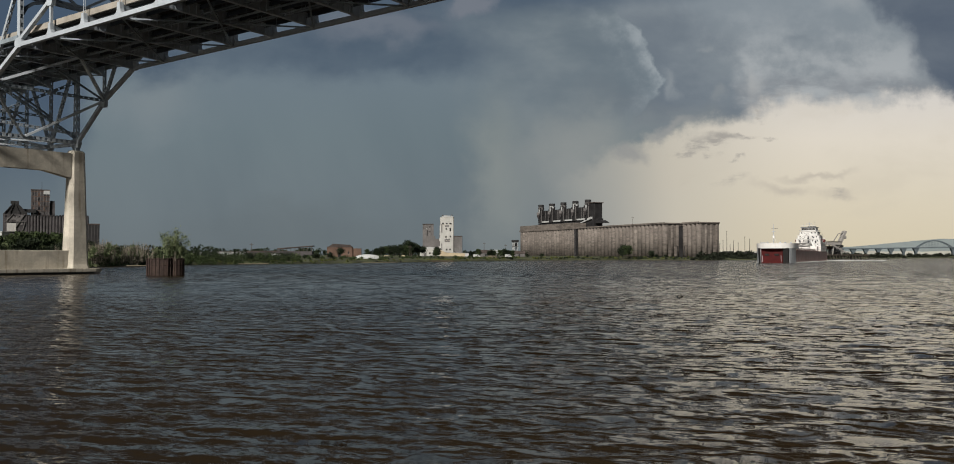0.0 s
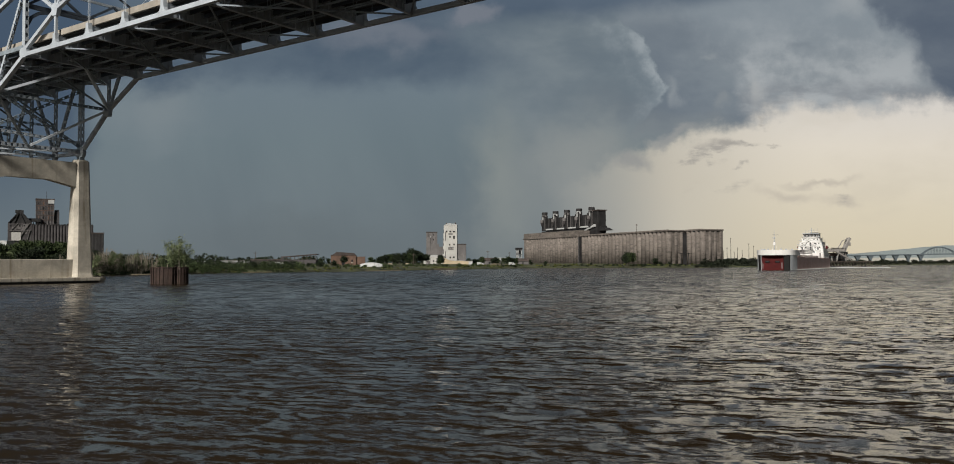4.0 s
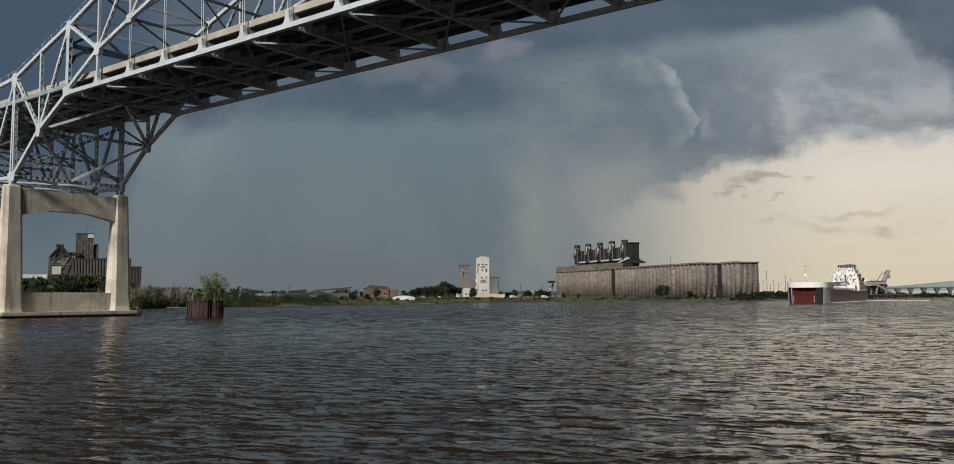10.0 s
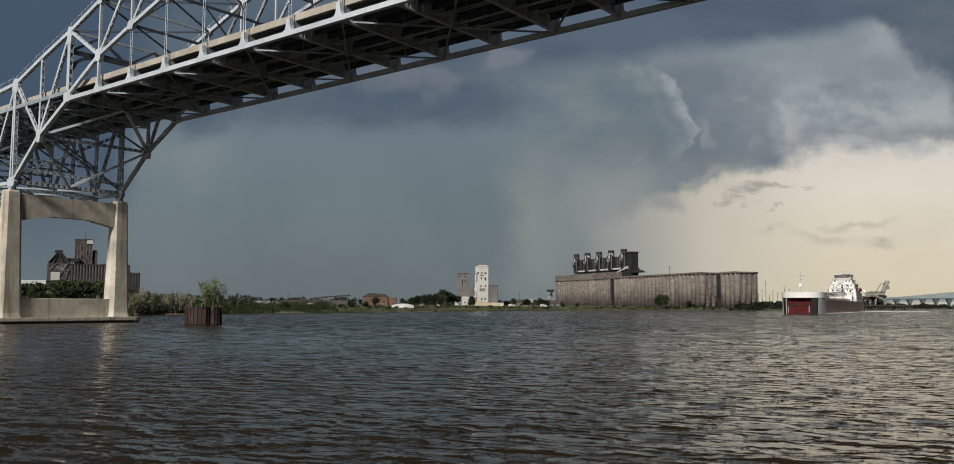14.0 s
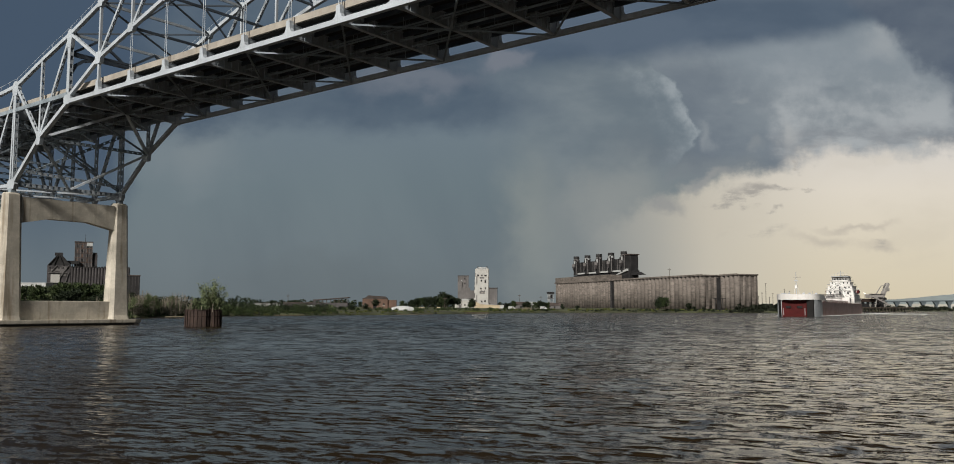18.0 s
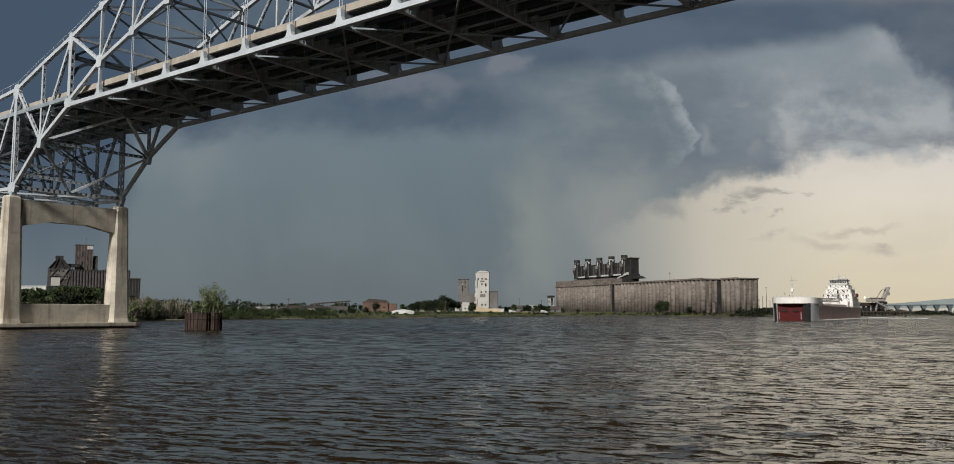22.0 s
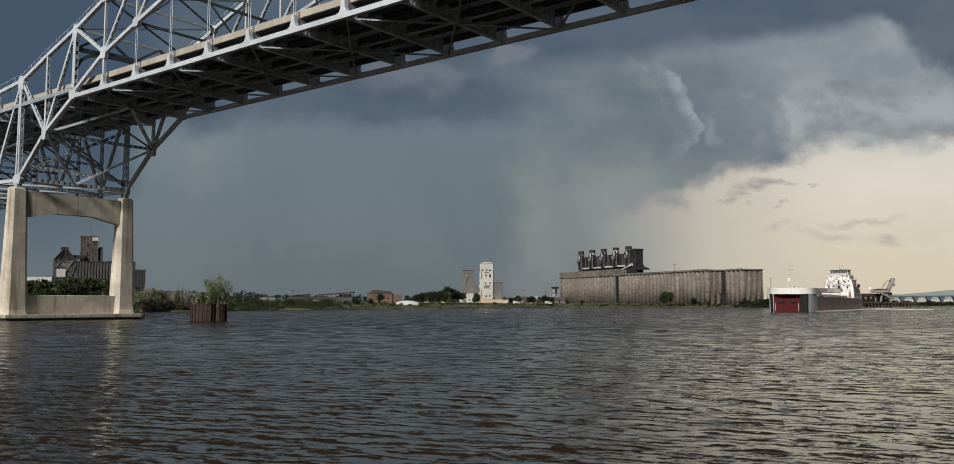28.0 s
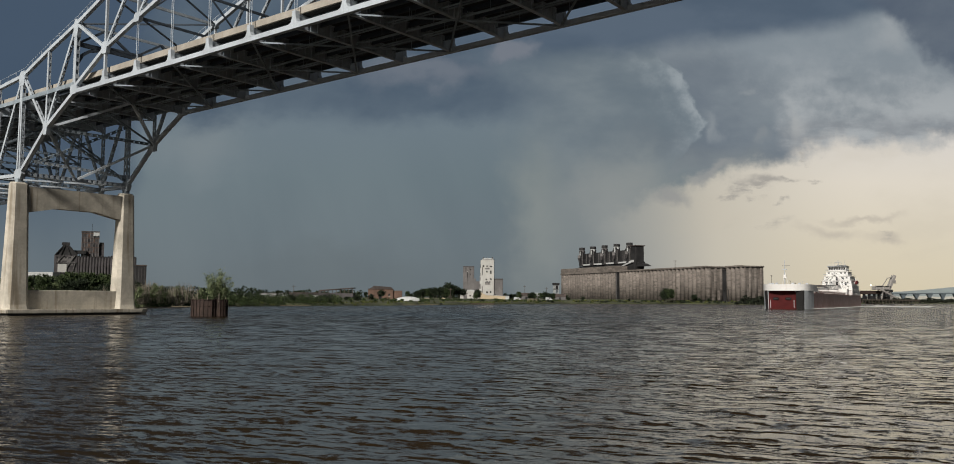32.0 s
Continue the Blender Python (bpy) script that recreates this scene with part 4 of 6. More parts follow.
def many_stemmed(name, height, spread, stems, count, size, leaf, seed, label, bark=None):
    """Young growth: thin stems fanning from one root, leafy from low down, with a ragged top."""
    rng = np.random.default_rng(seed)
    t = thing(name, Matrix(), label, "tree")
    tips = []
    for i in range(stems):
        turn = 2.4 * i + rng.random() * 0.8
        reach = spread * (0.25 + 0.75 * (i + 0.5) / stems)
        h = height * (1.0 - 0.30 * (i / stems) ** 2 + rng.normal(0, 0.05))
        foot = Vector((rng.normal(0, 0.2), rng.normal(0, 0.2), -0.4))
        bend = foot + Vector((math.cos(turn) * reach * 0.35, math.sin(turn) * reach * 0.35, h * 0.5))
        tip = Vector((math.cos(turn) * reach, math.sin(turn) * reach, h))
        bm = bmesh.new()
        r = 0.018 * h
        tube(bm, foot, bend, r, r * 0.7, 6)
        tube(bm, bend, tip, r * 0.7, r * 0.12, 5)
        for j in range(6):
            f = 0.1 + 0.85 * rng.random()
            root = foot.lerp(bend, 0.6 + 0.4 * f) if j % 3 == 0 else bend.lerp(tip, f)
            end = root + Vector((rng.normal(0, 0.5), rng.normal(0, 0.5), 0.35 + 0.3 * rng.random())) * (0.15 * h)
            tube(bm, root, end, r * 0.3, r * 0.06, 4)
            tips += [(end, 0.9), (root.lerp(end, 0.5), 0.6)]
        tips += [(tip, 0.7), (bend.lerp(tip, 0.6), 0.9), (bend.lerp(tip, 0.3), 0.8)]
        part("stem", bm, bark or BARK, t)
    pts = []
    for i in range(count):
        c, w = tips[rng.integers(len(tips))]
        d = rng.normal(size=3) * spread * 0.16 * w
        pts.append((c.x + d[0], c.y + d[1], max(0.2, c.z + d[2] * 1.1)))
    part("crown", leaves(np.array(pts), size, rng), leaf, t)
    return t


def ground_z(x, y):
    """About how high the bank lies at a place."""
    r = math.hypot(x, y)
    az = math.atan2(x, y)
    rs = 0.0
    for (x0, y0), (x1, y1) in zip(SHORE, SHORE[1:]):
        a0, a1 = math.atan2(x0, y0), math.atan2(x1, y1)
        if a0 <= az <= a1:
            f = (az - a0) / (a1 - a0)
            rs = math.hypot(x0, y0) * (1 - f) + math.hypot(x1, y1) * f
    d = r - rs
    steps = [(-10, -0.5), (0, -0.5), (1.2, 0.15), (3.5, 0.75), (9, 1.2), (22, 1.5), (60, 2.2), (140, 3.4), (300, 4.0), (800, 5.0), (3200, 6.0)]
    for (d0, z0), (d1, z1) in zip(steps, steps[1:]):
        if d <= d1:
            return z0 + (z1 - z0) * max(0, d - d0) / (d1 - d0)
    return 6.0


def shore_radius(az):
    for (x0, y0), (x1, y1) in zip(SHORE, SHORE[1:]):
        a0, a1 = math.atan2(x0, y0), math.atan2(x1, y1)
        if a0 <= az <= a1:
            f = (az - a0) / (a1 - a0)
            return math.hypot(x0, y0) * (1 - f) + math.hypot(x1, y1) * f
    return 900.0


def plant(proto, u, beyond, size, turn):
    """A copy of a tree on the bank: u is its bearing's tangent, beyond its distance behind the water's edge."""
    az = math.atan(u)
    r = shore_radius(az) + beyond
    x, y = r * math.sin(az), r * math.cos(az)
    t = copy_thing(proto, pose(x, y, ground_z(x, y) - 0.1, 0, 0, turn))
    t.scale = (size, size, size)
    return t


def brush(name, u0, u1, near, far, count, low, high, size, leaf, seed, label, category="bushes"):
    """Brush or grass along the bank that nobody could count."""
    rng = np.random.default_rng(seed)
    pts = []
    clump = [(u0 + (u1 - u0) * rng.random(), near + (far - near) * rng.random(), low + (high - low) * rng.random() ** 1.6, 0.6 + rng.random()) for _ in range(max(6, count // 70))]
    for i in range(count):
        u, d, h, w = clump[rng.integers(len(clump))]
        az = math.atan(u)
        r = shore_radius(az) + d
        x, y = r * math.sin(az), r * math.cos(az)
        k = rng.random()
        q = rng.normal(size=2) * h * 0.33 * w
        pts.append((x + q[0], y + q[1], ground_z(x, y) + h * k ** 0.8 * (1 - 0.25 * abs(q[0]) / (h * w))))
    ob = part(name, leaves(np.array(pts), size, rng), leaf)
    return tagged(ob, label, category, kind="stuff")


def vegetation():
    rng = np.random.default_rng(31)
    broad = tree("broadleaf_tree", 9.0, 3.2, 1700, 0.30, LEAF, 1, "leafy green tree on the far bank")
    round_ = tree("broadleaf_tree", 7.5, 3.4, 1700, 0.30, LEAF_DARK, 2, "dark green rounded tree on the far bank")
    young = tree("young_tree", 6.5, 2.0, 800, 0.26, LEAF_PALE, 3, "slender pale green tree on the far bank")
    bare = many_stemmed("bare_tree", 7.4, 1.8, 6, 150, 0.14, LEAF_DRY, 4, "bare greyish tree on the far bank", BARK_PALE)
    kinds = [broad, round_, young, bare]
    # shore to the left: trees thin out towards the open bank
    spots = []
    for i in range(64):
        u = -0.56 + 0.43 * i / 63 + rng.normal(0, 0.003)
        pick = rng.choice([0, 1, 2, 3], p=(0.34, 0.3, 0.2, 0.16) if u < -0.33 else (0.3, 0.4, 0.25, 0.05))
        if -0.405 < u < -0.345:
            pick = rng.choice([3, 3, 2, 0])
        tall = 0.9 if u < -0.40 else (0.55 if u < -0.30 else 0.42)
        spots.append((pick, u, 8 + 26 * rng.random(), tall * (0.75 + 0.5 * rng.random())))
    # a stand of bare trees beside the pier
    for i in range(30):
        spots.append((3 if i % 6 else 2, -0.415 + 0.078 * i / 29 + rng.normal(0, 0.002), 2 + 7 * rng.random(), 0.85 + 0.3 * rng.random()))
    # behind the pier the wood stands tall
    for i in range(18):
        spots.append((rng.choice([0, 0, 1]), -0.545 + 0.13 * i / 17, 40 + 18 * rng.random(), 1.0 + 0.2 * rng.random()))
    # middle distance and before the silos
    for u, d, s, k in ((-0.034, 110, 1.35, 1), (-0.031, 112, 1.2, 1), (-0.0365, 112, 1.5, 1), (-0.048, 95, 1.1, 1), (-0.052, 95, 1.05, 1), (-0.060, 95, 1.0, 1), (-0.069, 95, 0.9, 1), (-0.026, 115, 1.1, 1), (-0.021, 115, 1.0, 1), (-0.038, 105, 1.0, 1), (-0.041, 80, 0.9, 0), (-0.045, 85, 1.05, 1), (-0.055, 88, 0.9, 1), (-0.064, 90, 0.8, 0), (-0.075, 92, 0.7, 1),
                       (-0.004, 140, 0.95, 1), (-0.115, 75, 0.75, 1), (0.044, 90, 0.7, 1), (0.043, 70, 0.75, 0), (0.056, 60, 0.7, 1), (0.078, 60, 0.8, 1), (0.083, 50, 0.7, 0), (0.117, 25, 0.55, 1), (0.214, 12, 1.55, 1), (0.2105, 12, 1.35, 1), (0.218, 14, 1.3, 0), (0.214, 9, 1.2, 0), (0.211, 9, 0.9, 1), (0.245, 12, 0.9, 1), (0.251, 12, 0.5, 1), (0.100, 20, 0.5, 1), (-0.0045, 30, 0.85, 1), (-0.0060, 30, 0.6, 0), (0.058, 22, 0.9, 1), (0.061, 24, 0.7, 0), (0.068, 20, 0.75, 0), (0.074, 24, 1.0, 1), (0.079, 22, 0.8, 1),
                       (-0.085, 60, 0.6, 0), (0.170, 20, 0.4, 1), (0.246, 14, 0.6, 1), (0.262, 16, 0.45, 1)):
        spots.append((k, u, d, s))
    for pick, u, d, s in spots:
        plant(kinds[pick], u, d, s, rng.random() * 360)
    for p in kinds:
        for o in [p, *p.children_recursive]:
            bpy.data.objects.remove(o)
    brush("brush", -0.57, -0.16, 2, 16, 32000, 1.0, 4.2, 0.20, LEAF, 11, "tangled green brush along the water's edge")
    brush("brush", -0.42, -0.33, 1, 9, 3000, 0.8, 3.0, 0.19, LEAF_DRY, 12, "dry grey brush on the far bank")
    brush("brush", -0.37, -0.17, 10, 24, 16000, 2.2, 4.2, 0.26, LEAF_DARK, 19, "dense dark green thicket on the far bank")
    brush("brush", -0.20, 0.09, 12, 80, 10000, 0.5, 2.0, 0.36, LEAF, 27, "low green brush scattered over the flat bank")
    brush("reeds", -0.33, 0.02, 1, 20, 7000, 0.35, 1.0, 0.28, GRASS, 13, "yellow-green grass on the low bank", "grass")
    brush("brush", 0.29, 0.62, 0, 8, 9000, 0.8, 2.4, 0.7, LEAF_FAR, 20, "dark low growth along the harbour edge")
    brush("reeds", -0.57, -0.17, 0.2, 3.0, 9000, 0.4, 1.3, 0.22, LEAF, 25, "green weeds hanging over the water's edge", "grass")
    brush("reeds", 0.02, 0.295, 1, 50, 9000, 0.5, 1.7, 0.45, GRASS, 14, "yellow-green grass below the silos", "grass")
    brush("brush", 0.06, 0.36, 1, 26, 9000, 0.5, 2.3, 0.34, LEAF_DARK, 15, "dark low brush below the silos")
    brush("far_woods", -0.26, 0.10, 240, 330, 9000, 3, 6, 0.8, LEAF_DARK, 16, "dark distant wood on the skyline", "woods")
    brush("far_woods", -0.56, -0.26, 150, 260, 8000, 3, 7, 0.8, LEAF_DARK, 17, "dark distant wood on the skyline", "woods")
    brush("far_woods", 0.30, 0.62, 20, 120, 17000, 2.5, 6, 1.1, LEAF_FAR, 18, "dark distant wood beyond the docks", "woods")


# ---- the old crib in the river ----
def crib():
    c = thing("sheet_pile_crib", pose(-48.6, 155.0, 0, 0, 0, 14), "rusted sheet-pile crib standing in the river", "crib")
    outline = []
    n = 54
    for i in range(n):
        a = 2 * math.pi * i / n
        x, y = 3.05 * math.cos(a), 1.95 * math.sin(a)
        waist = 1 - 0.22 * math.exp(-((x - 1.1) / 0.4) ** 2) - (0.16 if x > 1.1 else 0.0)
        outline.append((x, y * waist))
    top = 3.0
    for i in range(n):
        (x0, y0), (x1, y1) = outline[i], outline[(i + 1) % n]
        mx, my = (x0 + x1) / 2, (y0 + y1) / 2
        k = 1.035 if i % 2 else 0.985
        bm = bmesh.new()
        h = top + 0.06 * math.sin(i * 5.3)
        beam(bm, (mx * k, my * k, -2.0), (mx * k, my * k, h), math.hypot(x1 - x0, y1 - y0) * 1.04, 0.09, (x1 - x0, y1 - y0, 0))
        part("pile_plank", bm, RUST, c)
    bm = bmesh.new()
    pts = [(x * 0.96, y * 0.96, -1.0) for x, y in outline] + [(x * 0.96, y * 0.96, top - 0.35) for x, y in outline]
    solid(bm, pts, [tuple(range(n)), tuple(range(n, 2 * n))] + [(i, (i + 1) % n, (i + 1) % n + n, i + n) for i in range(n)])
    part("earth_fill", bm, EARTH, c, "earth and weeds filling the crib")
    for z, k in ((1.9, 1.06), (top - 0.12, 1.05)):
        for i in range(n):
            (x0, y0), (x1, y1) = outline[i], outline[(i + 1) % n]
            part("waler", new_beam((x0 * k, y0 * k, z), (x1 * k, y1 * k, z), 0.06, 0.12, (0, 0, 1)), RUST, c)
    for i in range(9):
        a = i * 0.72 + 0.3
        x, y = 2.8 * math.cos(a), 1.7 * math.sin(a)
        part("mooring_post", new_tube((x, y, top - 0.5), (x, y, top + 0.8 + 0.4 * math.sin(i * 3)), 0.06, 0.05, 6), BARK_PALE, c, "weathered timber stake")
    t = many_stemmed("crib_tree", 4.5, 2.8, 9, 4600, 0.115, LEAF_PALE, 21, "pale green young tree growing in many stems on the rusty crib")
    t.matrix_world = pose(-47.6, 155.6, 2.6)
    t = many_stemmed("crib_tree", 2.7, 1.0, 4, 380, 0.10, LEAF_PALE, 22, "thin pale green sapling growing on the rusty crib")
    t.matrix_world = pose(-50.2, 155.0, 2.6)
    t = many_stemmed("crib_tree", 2.3, 0.8, 3, 120, 0.12, LEAF_DRY, 23, "sparse dry sapling growing on the rusty crib")
    t.matrix_world = pose(-51.0, 154.6, 2.6)
    t = many_stemmed("crib_tree", 2.7, 1.2, 4, 620, 0.11, LEAF_PALE, 24, "low green bush growing on the rusty crib")
    t.matrix_world = pose(-46.5, 155.9, 2.6)


vegetation()
crib()


# ---- buildings on the far bank ----
DARK_STEEL = material("dark_weathered_steel", (0.0175, 0.0170, 0.0180), 0.7, 0.0, 0.5, 1.6, 0.15, 1.2, 0.1, 0.25, (0.055, 0.048, 0.046))
DARK_BRICK = material("dark_brick", (0.060, 0.055, 0.057), 0.9, 0.0, 0.6, 1.4, 0.1, 0.9, 0.1, 0.4, (0.035, 0.03, 0.03))
RED_BRICK = material("old_red_brick", (0.125, 0.078, 0.058), 0.9, 0.0, 0.65, 1.25, 0.15, 1.5, 0.1, 0.4, (0.10, 0.06, 0.05))
WHITE_WALL = material("peeling_white_paint", (0.44, 0.435, 0.415), 0.85, 0.0, 0.85, 1.1, 0.12, 1.0, 0.1, 0.45, (0.34, 0.28, 0.22))
CREAM = material("cream_wall", (0.47, 0.385, 0.265), 0.85, 0.0, 0.85, 1.1, 0.1, 1.0, 0.05, 0.3, (0.35, 0.26, 0.17))
GREY_WALL = material("grey_sheet_wall", (0.140, 0.132, 0.131), 0.8, 0.0, 0.75, 1.2, 0.1, 1.0, 0.05, 0.4, (0.09, 0.08, 0.075))
PALE = material("pale_sheet_metal", (0.46, 0.47, 0.47), 0.5, 0.0, 0.85, 1.1, 0.2, 2.0, 0.05)
SHED_GREY = material("dull_shed_cladding", (0.30, 0.31, 0.31), 0.7, 0.0, 0.8, 1.1, 0.1, 1.0, 0.03)
HOLE = material("dark_window_opening", (0.012, 0.012, 0.013), 0.4, bump=0)
ROOF = material("dark_roofing", (0.07, 0.055, 0.05), 0.9, 0.0, 0.6, 1.3, 0.2, 1.5, 0.1)
TIMBER = material("old_timber", (0.075, 0.06, 0.048), 0.95, 0.0, 0.6, 1.3, 0.3, 2.0, 0.2)


def opening(parent, x0, x1, z0, z1, y, deep=0.25):
    """A dark window in a wall that faces -y, with its reveal frame standing proud."""
    w = part("window", new_box(x0, x1, y - 0.02, y + deep, z0, z1), HOLE, parent, "dark broken window")
    part("window_sill", new_box(x0 - 0.15, x1 + 0.15, y - 0.15, y + 0.05, z0 - 0.2, z0), CONCRETE, w)


def silo_block(m, length, depth, bins, deep_bins, height, label, gallery=0.0, roof_z=1.2):
    """A rank of round concrete bins on a plinth. x runs along the front; the front faces -y."""
    s = thing("grain_silo", m, label, "grain silo", "concrete grain silos")
    d = length / bins
    r = d / 2 * 0.92
    me = None

    def bin_at(x, y):
        nonlocal me
        if me is None:
            bm = bmesh.new()
            tube(bm, (0, 0, 0), (0, 0, height), r, r, 16)
            ob = part("bin", bm, SILO, s)
            me = ob.data
            for p in me.polygons:
                p.use_smooth = abs(p.normal.z) < 0.5
        else:
            ob = new("bin", me)
            ob.parent = s
        ob.location = (x, y, 0)

    for i in range(bins):
        bin_at((i + 0.5) * d, r)
    for j in range(1, deep_bins):
        bin_at(length - d / 2, r + j * d)
    part("core_wall", new_box(0.5, length - 0.8, r * 1.25, depth, 0, height - 0.05), SILO, s)
    part("roof_slab", new_box(-0.3, length + 0.3, -0.35, depth + 0.3, height, height + roof_z, 0.1), SILO, s)
    n = 4
    for i in range(n):
        part("roof_kerb", new_box(length * i / n + 0.2, length * (i + 1) / n - 0.2, 0.4, 0.8, height + roof_z, height + roof_z + 0.35), SILO, s)
    if gallery:
        g = part("gallery", new_box(1.0, length - 1.0, 0.2, depth - 3, height + roof_z, height + roof_z + gallery, 0.1), SILO, s, "windowed gallery over the bins")
        k = int(length / 4)
        for i in range(k):
            x = 2 + (length - 4) * i / k
            part("gallery_rib", new_box(x, x + 0.5, 0.08, 0.3, height + roof_z, height + roof_z + gallery), SILO, g)
    return s


FRONT = -67.4  # the ranks' bearing


def silos():
    u = Vector((math.cos(radians(FRONT)), math.sin(radians(FRONT)), 0))
    b0 = Vector((201, 770, 0)) - u * 150
    silo_block(pose(b0.x, b0.y, 3.2, 0, 0, FRONT), 150, 36, 24, 5, 29.2, "long rank of weathered concrete grain silos")
    a0 = Vector((141.3, 913.5, 0)) - u * 124
    silo_block(pose(a0.x, a0.y, 3.6, 0, 0, FRONT), 124, 27, 22, 2, 28.6, "rank of weathered concrete grain silos with a gallery", 5.6)
    c1 = Vector((225.2, 747, 0)) - u * 24
    silo_block(pose(c1.x, c1.y, 2.2, 0, 0, FRONT), 24, 23, 4, 4, 30.0, "short block of concrete grain silos at the end of the rank")
    # pipes and a platform in the gap between the blocks
    g = thing("conveyor_bridge", pose(213, 752, 2, 0, 0, FRONT), "rusty steel platform between two silo blocks", "platform")
    part("platform", new_box(-8, 6, -2.5, 0, 10, 10.5), DARK_STEEL, g)
    part("link_tower", new_box(-24, -14, 12, 22, 0, 29), DARK_STEEL, g, "dark link tower in the gap")
    for x in (-7, -2, 3):
        part("leg", new_tube((x, -1.2, 0), (x, -1.2, 10), 0.25, 0.25, 6), DARK_STEEL, g)
    g = thing("drain_shaft", pose(b0.x, b0.y, 3.2, 0, 0, FRONT), "dark recessed shaft between two silo ranks", "shaft")
    part("shaft", new_box(-4.2, -0.6, -0.6, 4, 0, 28.6), DARK_STEEL, g)
    part("ladder", new_box(-2.8, -2.2, -0.8, -0.6, 0, 28.6), GREY_WALL, g)
    # service tower beside the first rank
    t = thing("loading_tower", pose(86, 1000, 3.5, 0, 0, FRONT), "pale skeletal steel loading tower beside the silos", "tower")
    for x in (-2.6, 0, 2.6):
        for y in (-2, 2):
            part("leg", new_beam((x, y, 0), (x, y, 17), 0.45, 0.45), PALE, t)
    for z in (6, 11, 16):
        part("platform", new_box(-3.2, 3.2, -2.6, 2.6, z, z + 0.5), GREY_WALL, t)
        for x in (-2.6, 0):
            part("brace", new_beam((x, -2.2, z - 4.8), (x + 2.6, -2.2, z), 0.3, 0.3), PALE, t)
    part("hopper", new_box(-2.4, 2.0, -1.8, 1.8, 11.6, 15.4, 0.3), DARK_STEEL, t)
    part("shed_roof", new_box(-3.6, 3.4, -3.0, 3.0, 16.6, 18.6), DARK_STEEL, t)
    # headhouse with its five dark leg towers
    h0 = Vector((159, 911, 0)) - u * 115
    h = thing("headhouse", pose(h0.x, h0.y, 5.2, 0, 0, FRONT), "dark steel headhouse with five leg towers above the silos", "headhouse")
    long = 113
    part("lower_wall", new_box(0, long + 7, 0, 11, 20, 36.0), DARK_STEEL, h)
    part("supports", new_box(4, long, 3, 17, 0, 20), DARK_STEEL, h)
    part("body_wall", new_box(2, long - 4, 4, 11, 36.0, 51.5), DARK_STEEL, h)
    part("end_tower", new_box(long - 4, long + 7, 1, 11, 35.5, 54.5, 0.2), DARK_STEEL, h)
    part("end_tower_roof", new_box(long - 5, long + 8, 0, 12, 54.5, 55.4), ROOF, h)
    part("side_shed", new_box(long + 7, long + 12, 3, 9, 34, 38), DARK_STEEL, h)
    bm = bmesh.new()
    prism(bm, [(long + 7, 33), (long + 24, 33), (long + 16, 36), (long + 7, 36.5)], 2, 9)
    part("sloping_gallery", bm, DARK_STEEL, h)
    part("pale_band", new_box(6, long - 10, 0.9, 3.8, 37.4, 39.0), PALE, h, "pale conveyor cover along the foot of the towers")
    bm = bmesh.new()
    prism(bm, [(long - 20, 33.5), (long - 17, 33.5), (long + 3, 37.5), (long + 3, 40)], -1.5, 1.5)
    part("pale_chute", bm, PALE, h, "pale sloping chute")
    for i in range(30):
        x = 3 + (long - 12) * i / 29
        part("wall_rib", new_box(x, x + 0.5, 3.75, 4.0, 39.2, 51), GREY_WALL if i % 3 else DARK_STEEL, h)
    for i in range(5):
        x = 5 + i * 25.6
        t = part("leg_tower", new_box(x - 2.6, x + 2.6, -1.5, 4, 36.5, 55.0, 0.3), DARK_STEEL, h)
        part("cap", new_tube((x, 1.2, 55.8), (x, 1.2, 58.6), 3.6, 3.4, 12), DARK_STEEL, t)
        part("neck", new_tube((x, 1.2, 53.0), (x, 1.2, 55.8), 2.9, 3.1, 12), PALE if i in (1, 3) else GREY_WALL, t)
        part("pale_panel", new_box(x - 0.9, x + 1.6, -1.62, -1.5, 48, 53), PALE, t, "pale sheet patch")
        for dx in (-3.3, 3.3):
            part("duct", new_tube((x + dx, -0.4, 37.5), (x + dx, -0.4, 52.0), 0.45, 0.45, 7), GREY_WALL, t)
        part("cyclone", new_tube((x, -2.6, 42.0), (x, -2.6, 46.2), 0.7, 1.9, 12), DARK_BRICK, t, "dull metal cone of a dust collector")
        part("cyclone_top", new_tube((x, -2.6, 46.2), (x, -2.6, 49.5), 1.9, 1.9, 12), GREY_WALL, t)
        part("collar", new_tube((x, 1.2, 46.6), (x, 1.2, 47.4), 3.5, 3.5, 10), DARK_STEEL, t)
        if i < 4:
            for q in (9, 16):
                part("vent", new_tube((x + q, 7, 51.4), (x + q, 7, 53.4), 0.9, 0.9, 8), DARK_STEEL, h)


